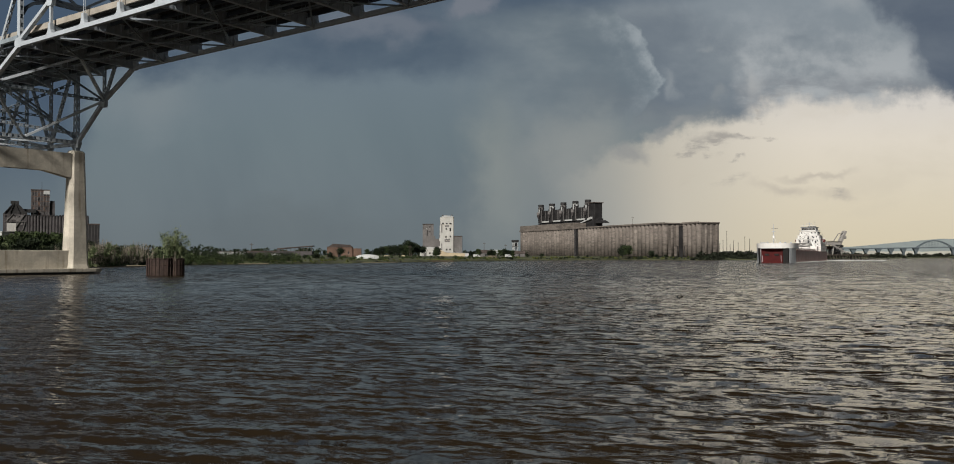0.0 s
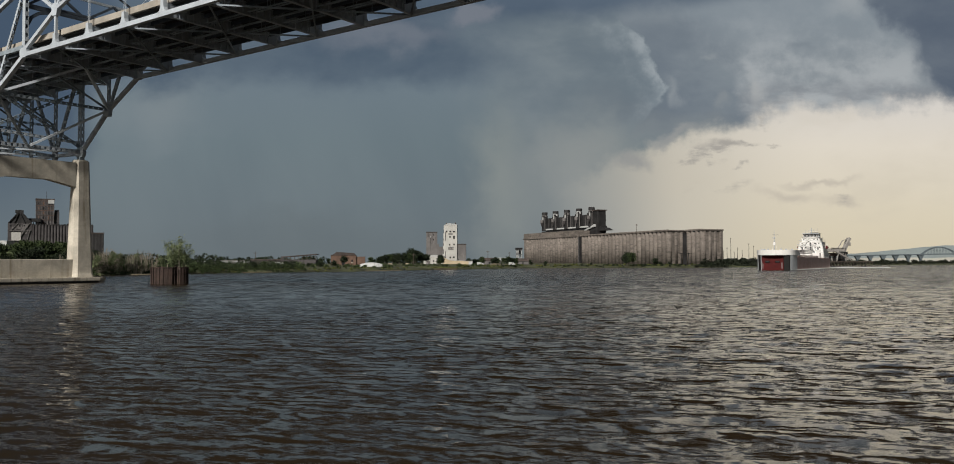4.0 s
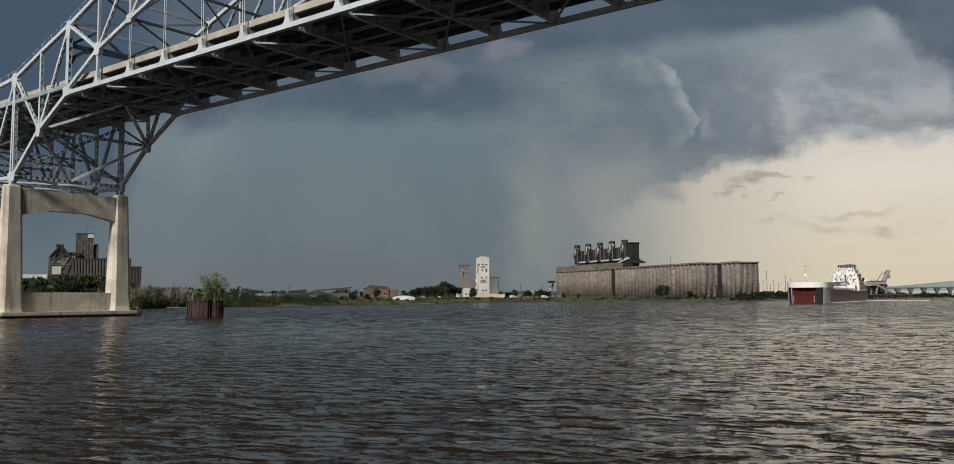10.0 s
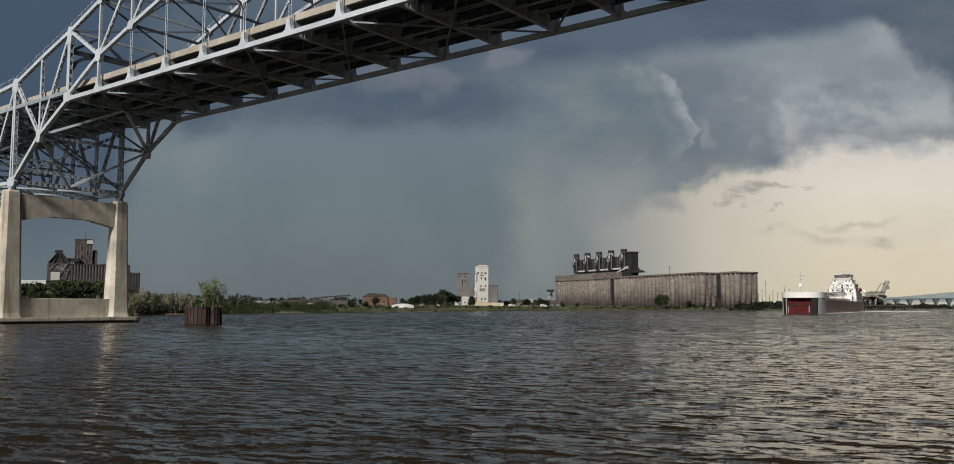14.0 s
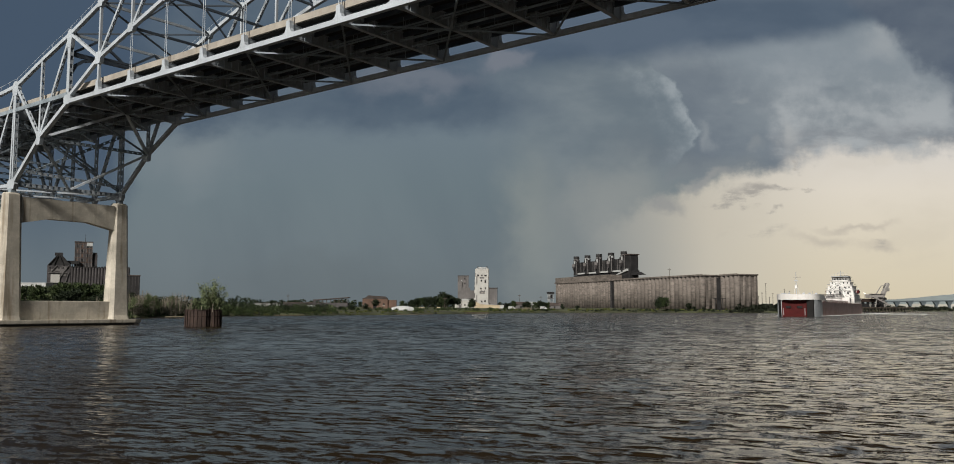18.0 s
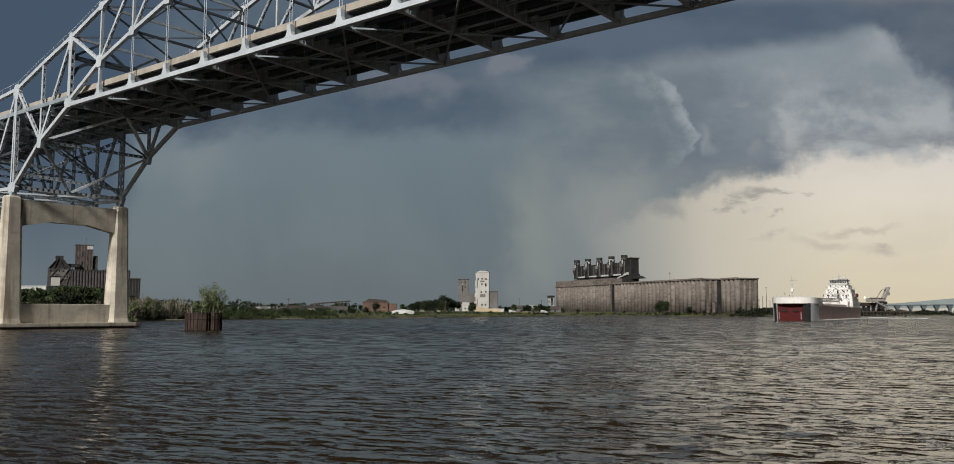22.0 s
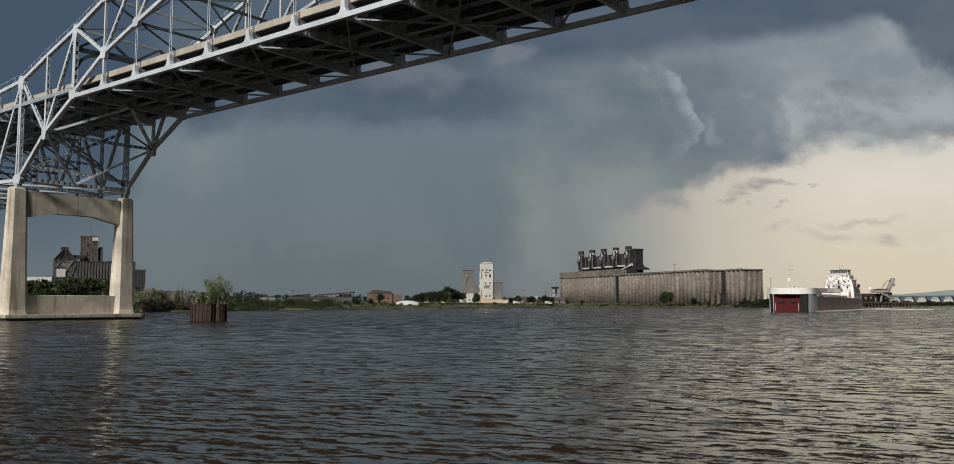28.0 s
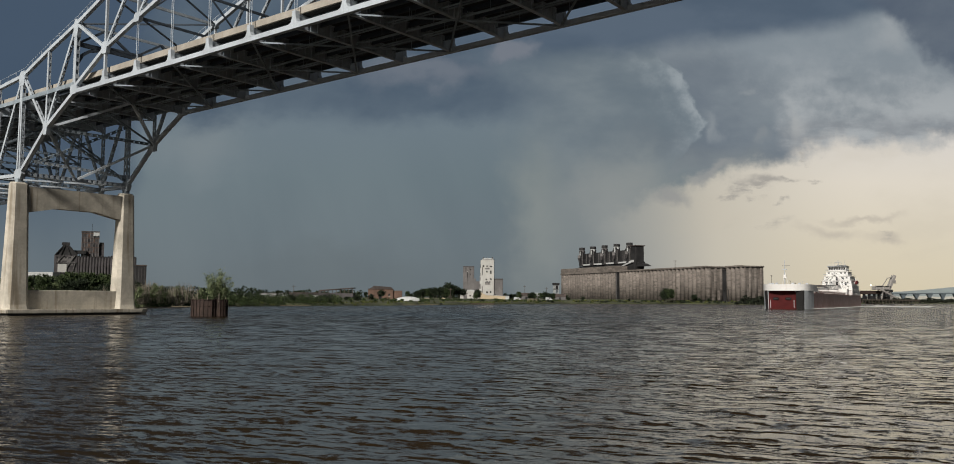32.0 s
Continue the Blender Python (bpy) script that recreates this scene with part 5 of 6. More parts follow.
def white_tower():
    w = thing("mill_tower", pose(0.1, 800, 3.2, 0, 0, -3), "tall white-painted mill tower with broken windows", "mill")
    part("tower_wall", new_box(0, 11.4, 0, 12, 0, 36.6), WHITE_WALL, w)
    bm = bmesh.new()
    solid(bm, [(-2.4, 1.2, 0), (0, 0.2, 0), (0, 12, 0), (-2.4, 12, 0), (-0.9, 1.2, 36.0), (0, 0.2, 36.4), (0, 12, 36.4), (-0.9, 12, 36.0)], BOX)
    part("side_wall", bm, WHITE_WALL, w, "white side of the tower, its paint falling off")
    for z0, dz, x0 in ((29.0, 3.4, -1.1), (21.5, 2.6, -1.3), (17.0, 3.0, -1.6), (9.5, 4.5, -1.9), (3.5, 2.0, -2.1)):
        part("bare_patch", new_box(x0, x0 + 1.0, 0.55, 1.3, z0, z0 + dz), GREY_WALL, w, "patch where paint has fallen off")
    part("stair_wing", new_box(11.6, 19.4, 1.5, 12, 0, 18.4), GREY_WALL, w, "grey lower wing beside the tower")
    part("stair_wing_roof", new_box(11.6, 19.7, 1.2, 12.3, 18.4, 19.0), ROOF, w)
    for x in (1.5, 4.6, 9.8):
        part("roof_vent", new_tube((x, 4, 36.6), (x, 4, 38.3 + 0.3 * (x % 2)), 0.5, 0.45, 8), ROOF, w)
    bm = bmesh.new()
    prism(bm, [(-0.3, 36.6), (11.7, 36.6), (9.5, 37.6), (3.0, 37.9)], -0.3, 12.3)
    part("roof", bm, PALE, w)
    for x0, z0, dx, dz in ((1.0, 29.6, 1.5, 1.6), (4.4, 29.8, 1.6, 1.2), (7.6, 29.6, 2.2, 1.2), (4.2, 24.6, 1.4, 1.6), (7.8, 23.4, 1.5, 3.0), (3.8, 17.4, 1.4, 1.5), (8.0, 17.6, 1.3, 1.6), (4.4, 5.6, 1.5, 1.5), (7.6, 5.8, 1.5, 1.5), (4.6, 14.6, 1.2, 1.8), (7.2, 14.8, 1.0, 1.6)):
        opening(w, x0, x0 + dx, z0, z0 + dz, 0)
    for x0, z0, dx, dz in ((3.4, 27.4, 4.0, 1.4), (3.2, 13.4, 5.0, 2.6), (0.2, 22.0, 1.0, 8.0), (0.3, 3.0, 0.8, 9.0)):
        part("bare_patch", new_box(x0, x0 + dx, -0.03, 0.05, z0, z0 + dz), GREY_WALL, w, "patch where paint has fallen off")
    g = thing("mill_building", pose(-17.5, 830, 3.3), "grey sheet-clad mill tower with a lower wing", "mill")
    part("tower", new_box(0, 10.4, 0, 11, 0, 30.6), GREY_WALL, g)
    part("tower_roof", new_box(-0.2, 10.6, -0.2, 11.2, 30.6, 31.2), ROOF, g)
    part("lamp_panel", new_box(3.2, 4.6, -0.1, 0, 25.4, 26.8), PALE, g)
    part("middle_wing", new_box(4.2, 12, -3, 8, 0, 19.5), GREY_WALL, g)
    part("lower_wing", new_box(10.4, 17.0, -4, 11, 0, 16.8), GREY_WALL, g)
    part("tower_corner", new_box(0.3, 4.0, -1.2, 0.0, 0, 26.0), GREY_WALL, g)
    for z in (12.0, 18.0, 23.0, 27.5):
        part("window", new_box(6.4, 7.4, -0.16, 0.1, z, z + 1.3), HOLE, g)
    for i in range(8):
        part("cladding_rib", new_box(0.6 + i * 1.3, 0.85 + i * 1.3, -0.1, 0, 0, 30.4), DARK_BRICK, g)
    b = thing("low_building", pose(-17, 700, 2.9), "low white flat-roofed building on the far bank", "building")
    part("wall", new_box(0, 15.5, 0, 12, 0, 6.6), WHITE_WALL, b)
    bm = bmesh.new()
    prism(bm, [(-0.2, 6.6), (15.7, 6.6), (15.0, 7.1), (11.5, 7.7), (7.5, 8.0), (4.0, 7.7), (0.5, 7.1)], -0.2, 12.2)
    part("roof", bm, PALE, b, "pale rounded roof")
    part("door", new_box(3, 5.4, -0.06, 0.1, 0, 3), GREY_WALL, b)
    for x in (7.4, 10.2):
        opening(b, x, x + 1.3, 2.4, 3.6, 0)
    c = thing("low_building", pose(-1, 690, 2.8), "long cream-coloured low shed on the far bank", "shed")
    bm = bmesh.new()
    prism(bm, [(0, 0), (23, 0), (23, 2.6), (5, 3.6), (0, 6.2)], 0, 9)
    part("wall", bm, CREAM, c)
    part("end_panel", new_box(20.2, 23.1, -0.12, 0, 0, 3.1), PALE, c)
    bm = bmesh.new()
    prism(bm, [(-0.2, 6.2), (5, 3.62), (23.3, 2.62), (23.3, 2.9), (5, 3.95), (-0.2, 6.6)], -0.3, 9.3)
    part("roof", bm, WHITE_WALL, c)
    # yellowish machines and heaps on the spit
    for x, w_, hgt, mat, nm in ((-40, 5, 1.6, CREAM, "gravel_heap"), (-33, 4, 1.3, SAND, "gravel_heap"), (-28, 3, 1.8, CREAM, "gravel_heap"), (38, 4, 2.0, SAND, "gravel_heap")):
        h = thing(nm, pose(x, 640, 2.3), "low heap of pale gravel on the bank", "gravel")
        bm = bmesh.new()
        bmesh.ops.create_icosphere(bm, subdivisions=3, radius=1.0)
        for v in bm.verts:
            k = 1 + 0.25 * noise.noise(v.co * 2.3 + Vector((x, 0, 0)))
            v.co = Vector((v.co.x * w_ * k, v.co.y * w_ * k, max(-0.1, v.co.z) * hgt * k))
        part("heap", bm, mat, h)
    # spit before the white building
    s = part("sand_spit", new_box(-24, 8, 528, 536, -0.6, 0.9, 0.3), MUD)
    tagged(s, "narrow weedy spit at the water's edge", "shore", kind="structure")
    rng = np.random.default_rng(41)
    pts = np.stack([-24 + 32 * rng.random(1600), 528.2 + 7.4 * rng.random(1600), 0.85 + 0.9 * rng.random(1600) ** 2], 1)
    tagged(part("spit_grass", leaves(pts, 0.3, rng), GRASS), "short weeds on the muddy spit", "grass", kind="stuff")
    # sheds, house and trailers between mill and silos
    for x, y, w_, hh, rm, wm, lab in ((31, 690, 10, 3.0, ROOF, GREY_WALL, "small dark shed with a pitched roof on the bank"), (44, 725, 7, 3.4, SHED_GREY, GREY_WALL, "small grey house with a pale roof"), (62, 730, 9, 2.6, ROOF, GREY_WALL, "low dark shed on the bank")):
        o = thing("shed", pose(x, y, 3.0), lab, "shed")
        part("wall", new_box(0, w_, 0, 6, 0, hh), wm, o)
        bm = bmesh.new()
        pts = [(-0.4, -0.4, hh), (w_ + 0.4, -0.4, hh), (w_ + 0.4, 6.4, hh), (-0.4, 6.4, hh), (-0.4, 3, hh + 2.4), (w_ + 0.4, 3, hh + 2.4)]
        solid(bm, pts, [(0, 1, 2, 3), (0, 1, 5, 4), (2, 3, 4, 5), (0, 4, 3), (1, 2, 5)])
        part("roof", bm, rm, o)
        part("door", new_box(w_ * 0.4, w_ * 0.4 + 1.2, -0.05, 0.1, 0, 2.1), HOLE, o)
    for x, y in ((24, 640), (49, 660)):
        o = thing("parked_van", pose(x, y, 2.4), "white van parked on the far bank", "van")
        bm = bmesh.new()
        prism(bm, [(0, 0.4), (5, 0.4), (5, 1.2), (4.1, 1.4), (3.5, 2.3), (0, 2.4)], 0, 2)
        part("body", bm, PALE, o)
        for wx in (1.0, 4.0):
            part("wheel", new_tube((wx, -0.05, 0.36), (wx, 0.25, 0.36), 0.36, 0.36, 10), HOLE, o)
        part("side_glass", new_box(2.6, 3.5, -0.03, 0.02, 1.45, 2.1), HOLE, o)


def brick_works():
    b = thing("brick_building", pose(-68, 520, 2.2, 0, 0, 4), "derelict red brick building with a stepped roof", "building")
    part("front_wall", new_box(0, 15.0, 0, 12, 0, 6.6), RED_BRICK, b)
    part("side_wing", new_box(15.0, 20.2, 1, 12, 0, 5.9), RED_BRICK, b)
    bm = bmesh.new()
    prism(bm, [(0.4, 6.6), (14.8, 6.6), (13.6, 8.0), (9.5, 8.3), (3.4, 8.7)], 0.4, 11)
    part("roof_monitor", bm, ROOF, b)
    part("parapet", new_box(-0.2, 15.2, -0.2, 0.2, 6.6, 7.0), ROOF, b)
    for x in (1.2, 12.2):
        opening(b, x, x + 1.0, 2.6, 4.0, 0)
    part("doorway", new_box(6.4, 8.4, -0.04, 0.2, 0, 3.2), HOLE, b)
    d = thing("long_shed", pose(-105, 560, 2.4, 0, 0, 3), "long dark ruined shed with a bare roof frame", "shed")
    part("wall", new_box(0, 22, 0, 14, 0, 4.2), DARK_BRICK, d)
    part("lower_wing", new_box(-19, 0, 1, 12, 0, 3.9), DARK_BRICK, d)
    part("lower_wing_roof", new_box(-19.4, 0, 0.7, 12.3, 3.9, 4.5), ROOF, d)
    for i in range(6):
        part("wing_post", new_box(-18 + i * 3, -17.5 + i * 3, 0.8, 1.1, 0, 3.9), TIMBER, d)
    bm = bmesh.new()
    prism(bm, [(0.5, 5.6), (22.5, 7.4), (22.5, 7.9), (0.5, 6.2)], -0.3, 14.3)
    part("roof", bm, ROOF, d)
    for i in range(9):
        part("roof_post", new_box(0.6 + i * 2.6, 1.0 + i * 2.6, 0, 0.4, 4.2, 5.7 + 0.2 * i), TIMBER, d)
    part("end_wall", new_box(-0.2, 1.6, -0.2, 2, 4.2, 6.3), DARK_BRICK, d)
    part("pale_sheet", new_box(-4, 3, -0.5, -0.35, 1.2, 2.6), PALE, d)
    t = thing("dome_tent", pose(-46.8, 480, 1.9), "white domed storage tent on the bank", "tent")
    bm = bmesh.new()
    n, m = 14, 9
    pts = []
    for i in range(m):
        x = 12.5 * i / (m - 1)
        f = 0.35 + 0.65 * math.sin(math.pi * (0.06 + 0.88 * i / (m - 1))) ** 0.6
        for j in range(n):
            a = math.pi * j / (n - 1)
            pts.append((x, -3.5 * math.cos(a) * f, 2.6 * max(0.0, math.sin(a)) ** 0.8 * f))
    solid(bm, pts, [(i * n + j, (i + 1) * n + j, (i + 1) * n + j + 1, i * n + j + 1) for i in range(m - 1) for j in range(n - 1)] + [tuple(range(n)), tuple(range((m - 1) * n, m * n))])
    part("cover", bm, PALE, t)
    for i in range(1, 6):
        x = 12.5 * i / 6
        part("hoop", new_tube((x, -3.6, 0), (x, -2.8, 2.0), 0.05, 0.05, 5), GREY_WALL, t)
    # pale roofs behind the trees
    for x, y, w_, hgt in ((-190, 620, 60, 3.8), (-240, 500, 12, 5.5), (-205, 470, 8, 5.0), (-150, 640, 40, 4.2)):
        o = thing("warehouse", pose(x, y, 2.5), "pale flat warehouse half hidden behind trees", "warehouse")
        part("wall", new_box(0, w_, 0, 20, 0, hgt), SHED_GREY, o)
        part("roof", new_box(-0.3, w_ + 0.3, -0.3, 20.3, hgt, hgt + 0.5), GREY_WALL, o)
        part("loading_door", new_box(w_ * 0.4, w_ * 0.4 + 4, -0.05, 0.1, 0, 4.2), GREY_WALL, o)
    # timbers along the left edge of the bank
    for x, y, w_ in ((-104, 291, 9), (-84, 362, 12), (-38, 417, 10), (-30, 440, 8)):
        o = part("log_boom", new_tube((x, y, 0.25), (x + w_, y + 3.5, 0.3), 0.17, 0.13, 8), SAND)
        tagged(o, "pale drift log lying at the water's edge", "log")


def left_elevator():
    e = thing("grain_elevator", pose(-446, 900, 3.0, 0, 0, 24), "dark old grain elevator with a tall brick tower", "grain elevator")
    part("house_wall", new_box(0, 22, 0, 30, 0, 44), DARK_BRICK, e)
    bm = bmesh.new()
    prism(bm, [(0, 44), (22, 44), (16, 52), (12, 56), (8, 54)], 0, 30)
    part("gable", bm, DARK_STEEL, e)
    for a, b in (((1, 44.5), (10, 56)), ((10, 56), (22, 44.5)), ((6, 44.5), (10, 56)), ((15, 44.5), (10, 56))):
        part("roof_frame", new_beam((a[0], -0.6, a[1]), (b[0], -0.6, b[1]), 0.8, 0.8), DARK_STEEL, e)
    part("ridge_house", new_box(6.5, 14, 2, 10, 54.5, 57.5), DARK_STEEL, e)
    part("white_panel", new_box(3.5, 12, -1.2, 0, 26, 34.5), WHITE_WALL, e, "white painted patch on the end wall")
    for x, z, dx, dz in ((7, 38, 6, 4), (12, 33, 6, 7), (3.5, 37, 4, 3), (14, 40, 4, 3)):
        part("pale_patch", new_box(x, x + dx, -0.12, 0, z, z + dz), GREY_WALL, e)
    # stair, chutes and landings on the end wall
    for z in (12, 19, 25.5, 36):
        part("landing", new_box(1.0, 21.0, -1.0, 0, z, z + 0.5), GREY_WALL, e)
    for x0, z0, x1, z1 in ((3, 36.5, 9, 44), (9, 25.5, 15, 36), (15, 36.5, 20, 44), (16, 19, 20, 36)):
        part("chute", new_beam((x0, -0.7, z0), (x1, -0.7, z1), 0.6, 0.6), GREY_WALL, e)
    for i in range(5):
        for z in (40.4, 22.0):
            part("window", new_box(2.0 + i * 4.1, 3.4 + i * 4.1, -0.14, 0.1, z, z + 1.9), HOLE, e)
    d = 2.9
    for i in range(20):
        bm = bmesh.new()
        x = 22 + (i + 0.5) * d
        tube(bm, (x, 1.6, 0), (x, 1.6, 42), 1.5, 1.5, 10)
        part("bin", bm, DARK_BRICK, e)
        part("bin_cap", new_box(x - 1.1, x + 1.1, 0.3, 2.0, 42, 43.2 + (i % 3) * 0.4), DARK_STEEL, e)
    part("core_wall", new_box(22, 80, 1.7, 30, 0, 42.6), DARK_STEEL, e)
    part("conveyor_gallery", new_box(14, 30, 8, 14, 46, 49.5), DARK_STEEL, e)
    for i in range(4):
        part("gallery_leg", new_box(15 + i * 4, 15.7 + i * 4, 8, 8.7, 41.5, 46), DARK_STEEL, e)
    t = part("tower", new_box(25, 42.5, 12, 27, 40, 69.5), DARK_BRICK, e, "tall dark brick tower")
    part("tower_top", new_box(24.6, 42.9, 11.6, 27.4, 69.5, 70.6), ROOF, t)
    part("roof_room", new_box(36.6, 42.4, 11.3, 20, 65.6, 69.4), PALE, t, "pale rooftop cabin")
    for i in range(3):
        for j in range(5):
            part("window", new_box(27 + i * 4.6, 28.6 + i * 4.6, 11.9, 12.2, 44 + j * 5, 47 + j * 5), RED_BRICK if (i + j) % 2 else HOLE, t)
    for i in range(7):
        part("pilaster", new_box(25 + i * 2.8, 25.5 + i * 2.8, 11.75, 12, 42, 69.3), GREY_WALL, t)
    for i in range(6):
        part("ledge", new_box(24.8, 42.7, 11.7, 12, 43 + i * 5, 43.4 + i * 5), RED_BRICK, t)
    part("aerial", new_tube((35, 18, 70), (35, 18, 79), 0.2, 0.15, 5), DARK_STEEL, t)
    part("side_tower", new_box(42.5, 47.5, 14, 22, 40, 57), DARK_BRICK, e)
    part("side_tower_cap", new_box(42.8, 47.1, 14.4, 21.6, 57, 59), DARK_STEEL, e)
    r = thing("grain_elevator", pose(-371, 915, 3.0, 0, 0, 24), "plain dark elevator block beyond the bridge pier", "grain elevator")
    part("wall", new_box(0, 15, 0, 10, 0, 33.5), DARK_STEEL, r)
    part("roof", new_box(-0.4, 15.4, -0.4, 10.4, 33.5, 34.6), ROOF, r)
    for i in range(5):
        part("wall_rib", new_box(1 + i * 3, 1.7 + i * 3, -0.2, 0, 0, 33), DARK_BRICK, r)
    s = thing("warehouse", pose(-462, 870, 3.0), "low pale warehouse at the foot of the elevator", "warehouse")
    part("wall", new_box(-20, 30, 0, 14, 0, 24), PALE, s)
    part("roof", new_box(-20.4, 30.4, -0.4, 14.4, 24, 25), PALE, s)


silos()
white_tower()
brick_works()
left_elevator()

# ---- docks, loader, distant bridge and hills ----
LOADER = material("pale_loader_paint", (0.30, 0.285, 0.27), 0.6, 0.0, 0.8, 1.15, 0.2, 1.5, 0.05, 0.3, (0.2, 0.14, 0.1))
# The next three colours have the haze of distance mixed in.
HAZE_GREEN = material("hazed_wooded_hill", (0.17, 0.20, 0.205), 0.95, 0.0, 0.85, 1.15, 0.003, 0.02, 0.0)
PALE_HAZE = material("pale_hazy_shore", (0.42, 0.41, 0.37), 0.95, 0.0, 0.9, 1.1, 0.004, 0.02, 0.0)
FAR_STEEL = material("hazed_blue_grey_steel", (0.085, 0.105, 0.12), 0.7, 0.0, 0.9, 1.1, 0.02, 0.2, 0.0)
DUSK_LAMP = bpy.data.materials.new("white_dock_lamp")
DUSK_LAMP.use_nodes = True
DUSK_LAMP.node_tree.nodes["Principled BSDF"].inputs["Emission Color"].default_value = (1, 0.95, 0.85, 1)
DUSK_LAMP.node_tree.nodes["Principled BSDF"].inputs["Emission Strength"].default_value = 4.0


def dock():
    d = thing("ore_dock", pose(404, 1005, 0, 0, 0, 18), "long dark timber and steel loading dock over the water", "dock")
    part("deck", new_box(0, 130, 0, 14, 4.2, 5.4), TIMBER, d)
    for i in range(27):
        for y in (0.6, 13):
            part("pile", new_tube((1 + i * 4.9, y, -3), (1 + i * 4.9, y, 4.2), 0.45, 0.45, 7), TIMBER, d)
    part("conveyor_gallery", new_box(0, 84, 4, 9, 11.5, 15.6, 0.2), RUST, d, "rust-red conveyor gallery")
    for i in range(12):
        part("gallery_leg", new_box(1 + i * 7.4, 1.7 + i * 7.4, 4.4, 8.6, 5.4, 11.5), DARK_STEEL, d)
        part("gallery_brace", new_beam((1.3 + i * 7.4, 4.2, 5.6), (8.5 + i * 7.4, 4.2, 11.3), 0.3, 0.3), DARK_STEEL, d)
    for i in range(8):
        part("stored_machine", new_box(4 + i * 11, 9 + i * 11, 1, 3.5, 5.4, 8.2 + (i % 3) * 0.8), DARK_STEEL, d)
    part("dock_lamp", new_tube((62, 5, 21.2), (62, 5, 22.4), 0.55, 0.55, 8), DUSK_LAMP, d, "lit white dock lamp")
    part("lamp_pole", new_tube((62, 5, 15), (62, 5, 21.2), 0.12, 0.1, 5), DARK_STEEL, d)
    s = thing("ship_loader", pose(473, 1026, 5.4, 0, 0, 18), "pale steel ship loader with a raised boom on the dock", "ship loader")
    for x in (0, 14):
        for y in (1, 9):
            part("leg", new_beam((x, y, 0), (x + (4 if x == 0 else -2), y, 15), 1.0, 1.0), LOADER, s)
    part("machine_house", new_box(-7, 12, 1, 9, 11, 15.5, 0.3), LOADER, s)
    part("boom", new_beam((-4, 0.5, 13), (21, 0.5, 2), 1.6, 1.8), LOADER, s, "pale sloping chute boom")
    part("raised_boom", new_beam((10, 3, 6), (22.5, 3, 28.5), 2.4, 3.0), LOADER, s)
    part("raised_boom", new_beam((10, 7, 6), (22.5, 7, 28.5), 1.2, 2.0), LOADER, s)
    part("stay", new_beam((5, 5, 15), (13, 5, 25), 0.8, 0.8), LOADER, s)
    part("stay", new_beam((13, 5, 25), (20, 5, 27), 0.7, 0.7), LOADER, s)
    part("counterweight", new_box(18.6, 23.4, 2, 8, 19.0, 23.0, 0.5), LOADER, s)
    part("back_leg", new_beam((19, 5, 0), (16, 5, 18), 1.2, 1.2), LOADER, s)
    for i in range(6):
        f0, f1 = i / 6, (i + 1) / 6
        part("boom_web", new_beam((10 + 12.5 * f0, 3 if i % 2 else 7, 6 + 22.5 * f0), (10 + 12.5 * f1, 7 if i % 2 else 3, 6 + 22.5 * f1), 0.5, 0.5), DARK_STEEL, s)
    for z in (4.0, 8.0, 11.0):
        part("cross_beam", new_box(-1, 15, 0.6, 1.4, z, z + 0.7), DARK_STEEL, s)
    part("leg_brace", new_beam((0, 1, 0.5), (13, 1, 8), 0.5, 0.5), DARK_STEEL, s)
    part("leg_brace", new_beam((13, 1, 0.5), (2, 1, 8), 0.5, 0.5), DARK_STEEL, s)
    part("drive_cabin", new_box(12, 17, 0.5, 5, 8.5, 11.5, 0.2), DARK_STEEL, s)
    part("walkway", new_box(-9, 14, 0.2, 1.0, 15.5, 15.8), DARK_STEEL, s)
    part("walkway_rail", new_box(-9, 14, 0.2, 0.3, 16.5, 16.7), LOADER, s)
    # dark low wharf between silos and dock, with poles
    w = thing("wharf", pose(262, 800, 0, 0, 0, 35), "low dark timber wharf with stored scrap", "wharf")
    part("deck", new_box(0, 90, 0, 18, 0.4, 3.6), TIMBER, w)
    for i in range(18):
        part("pile", new_tube((1 + i * 5, -0.4, -3), (1 + i * 5, -0.4, 4.2), 0.4, 0.4, 6), TIMBER, w)
    for i, (x, dx, hgt) in enumerate(((3, 12, 3.0), (18, 9, 4.5), (30, 14, 2.5), (48, 10, 4.0), (62, 16, 3.2))):
        part("scrap_stack", new_box(x, x + dx, 5, 12, 3.6, 3.6 + hgt, 0.4), DARK_STEEL, w)
    for x, y, hgt in ((272, 824, 15), (299, 840, 19), (285, 832, 15), (263, 820, 16), (268, 822, 12), (277, 828, 24), (281, 830, 11), (291, 836, 13), (306, 846, 17), (259, 818, 14)):
        o = thing("lamp_pole", pose(x, y, 3), "thin dark lighting pole on the wharf", "pole")
        part("pole", new_tube((0, 0, 0), (0, 0, hgt), 0.28, 0.16, 6), DARK_STEEL, o)
        part("lamp_head", new_box(-0.6, 0.6, -0.3, 0.3, hgt, hgt + 0.4), DARK_STEEL, o)
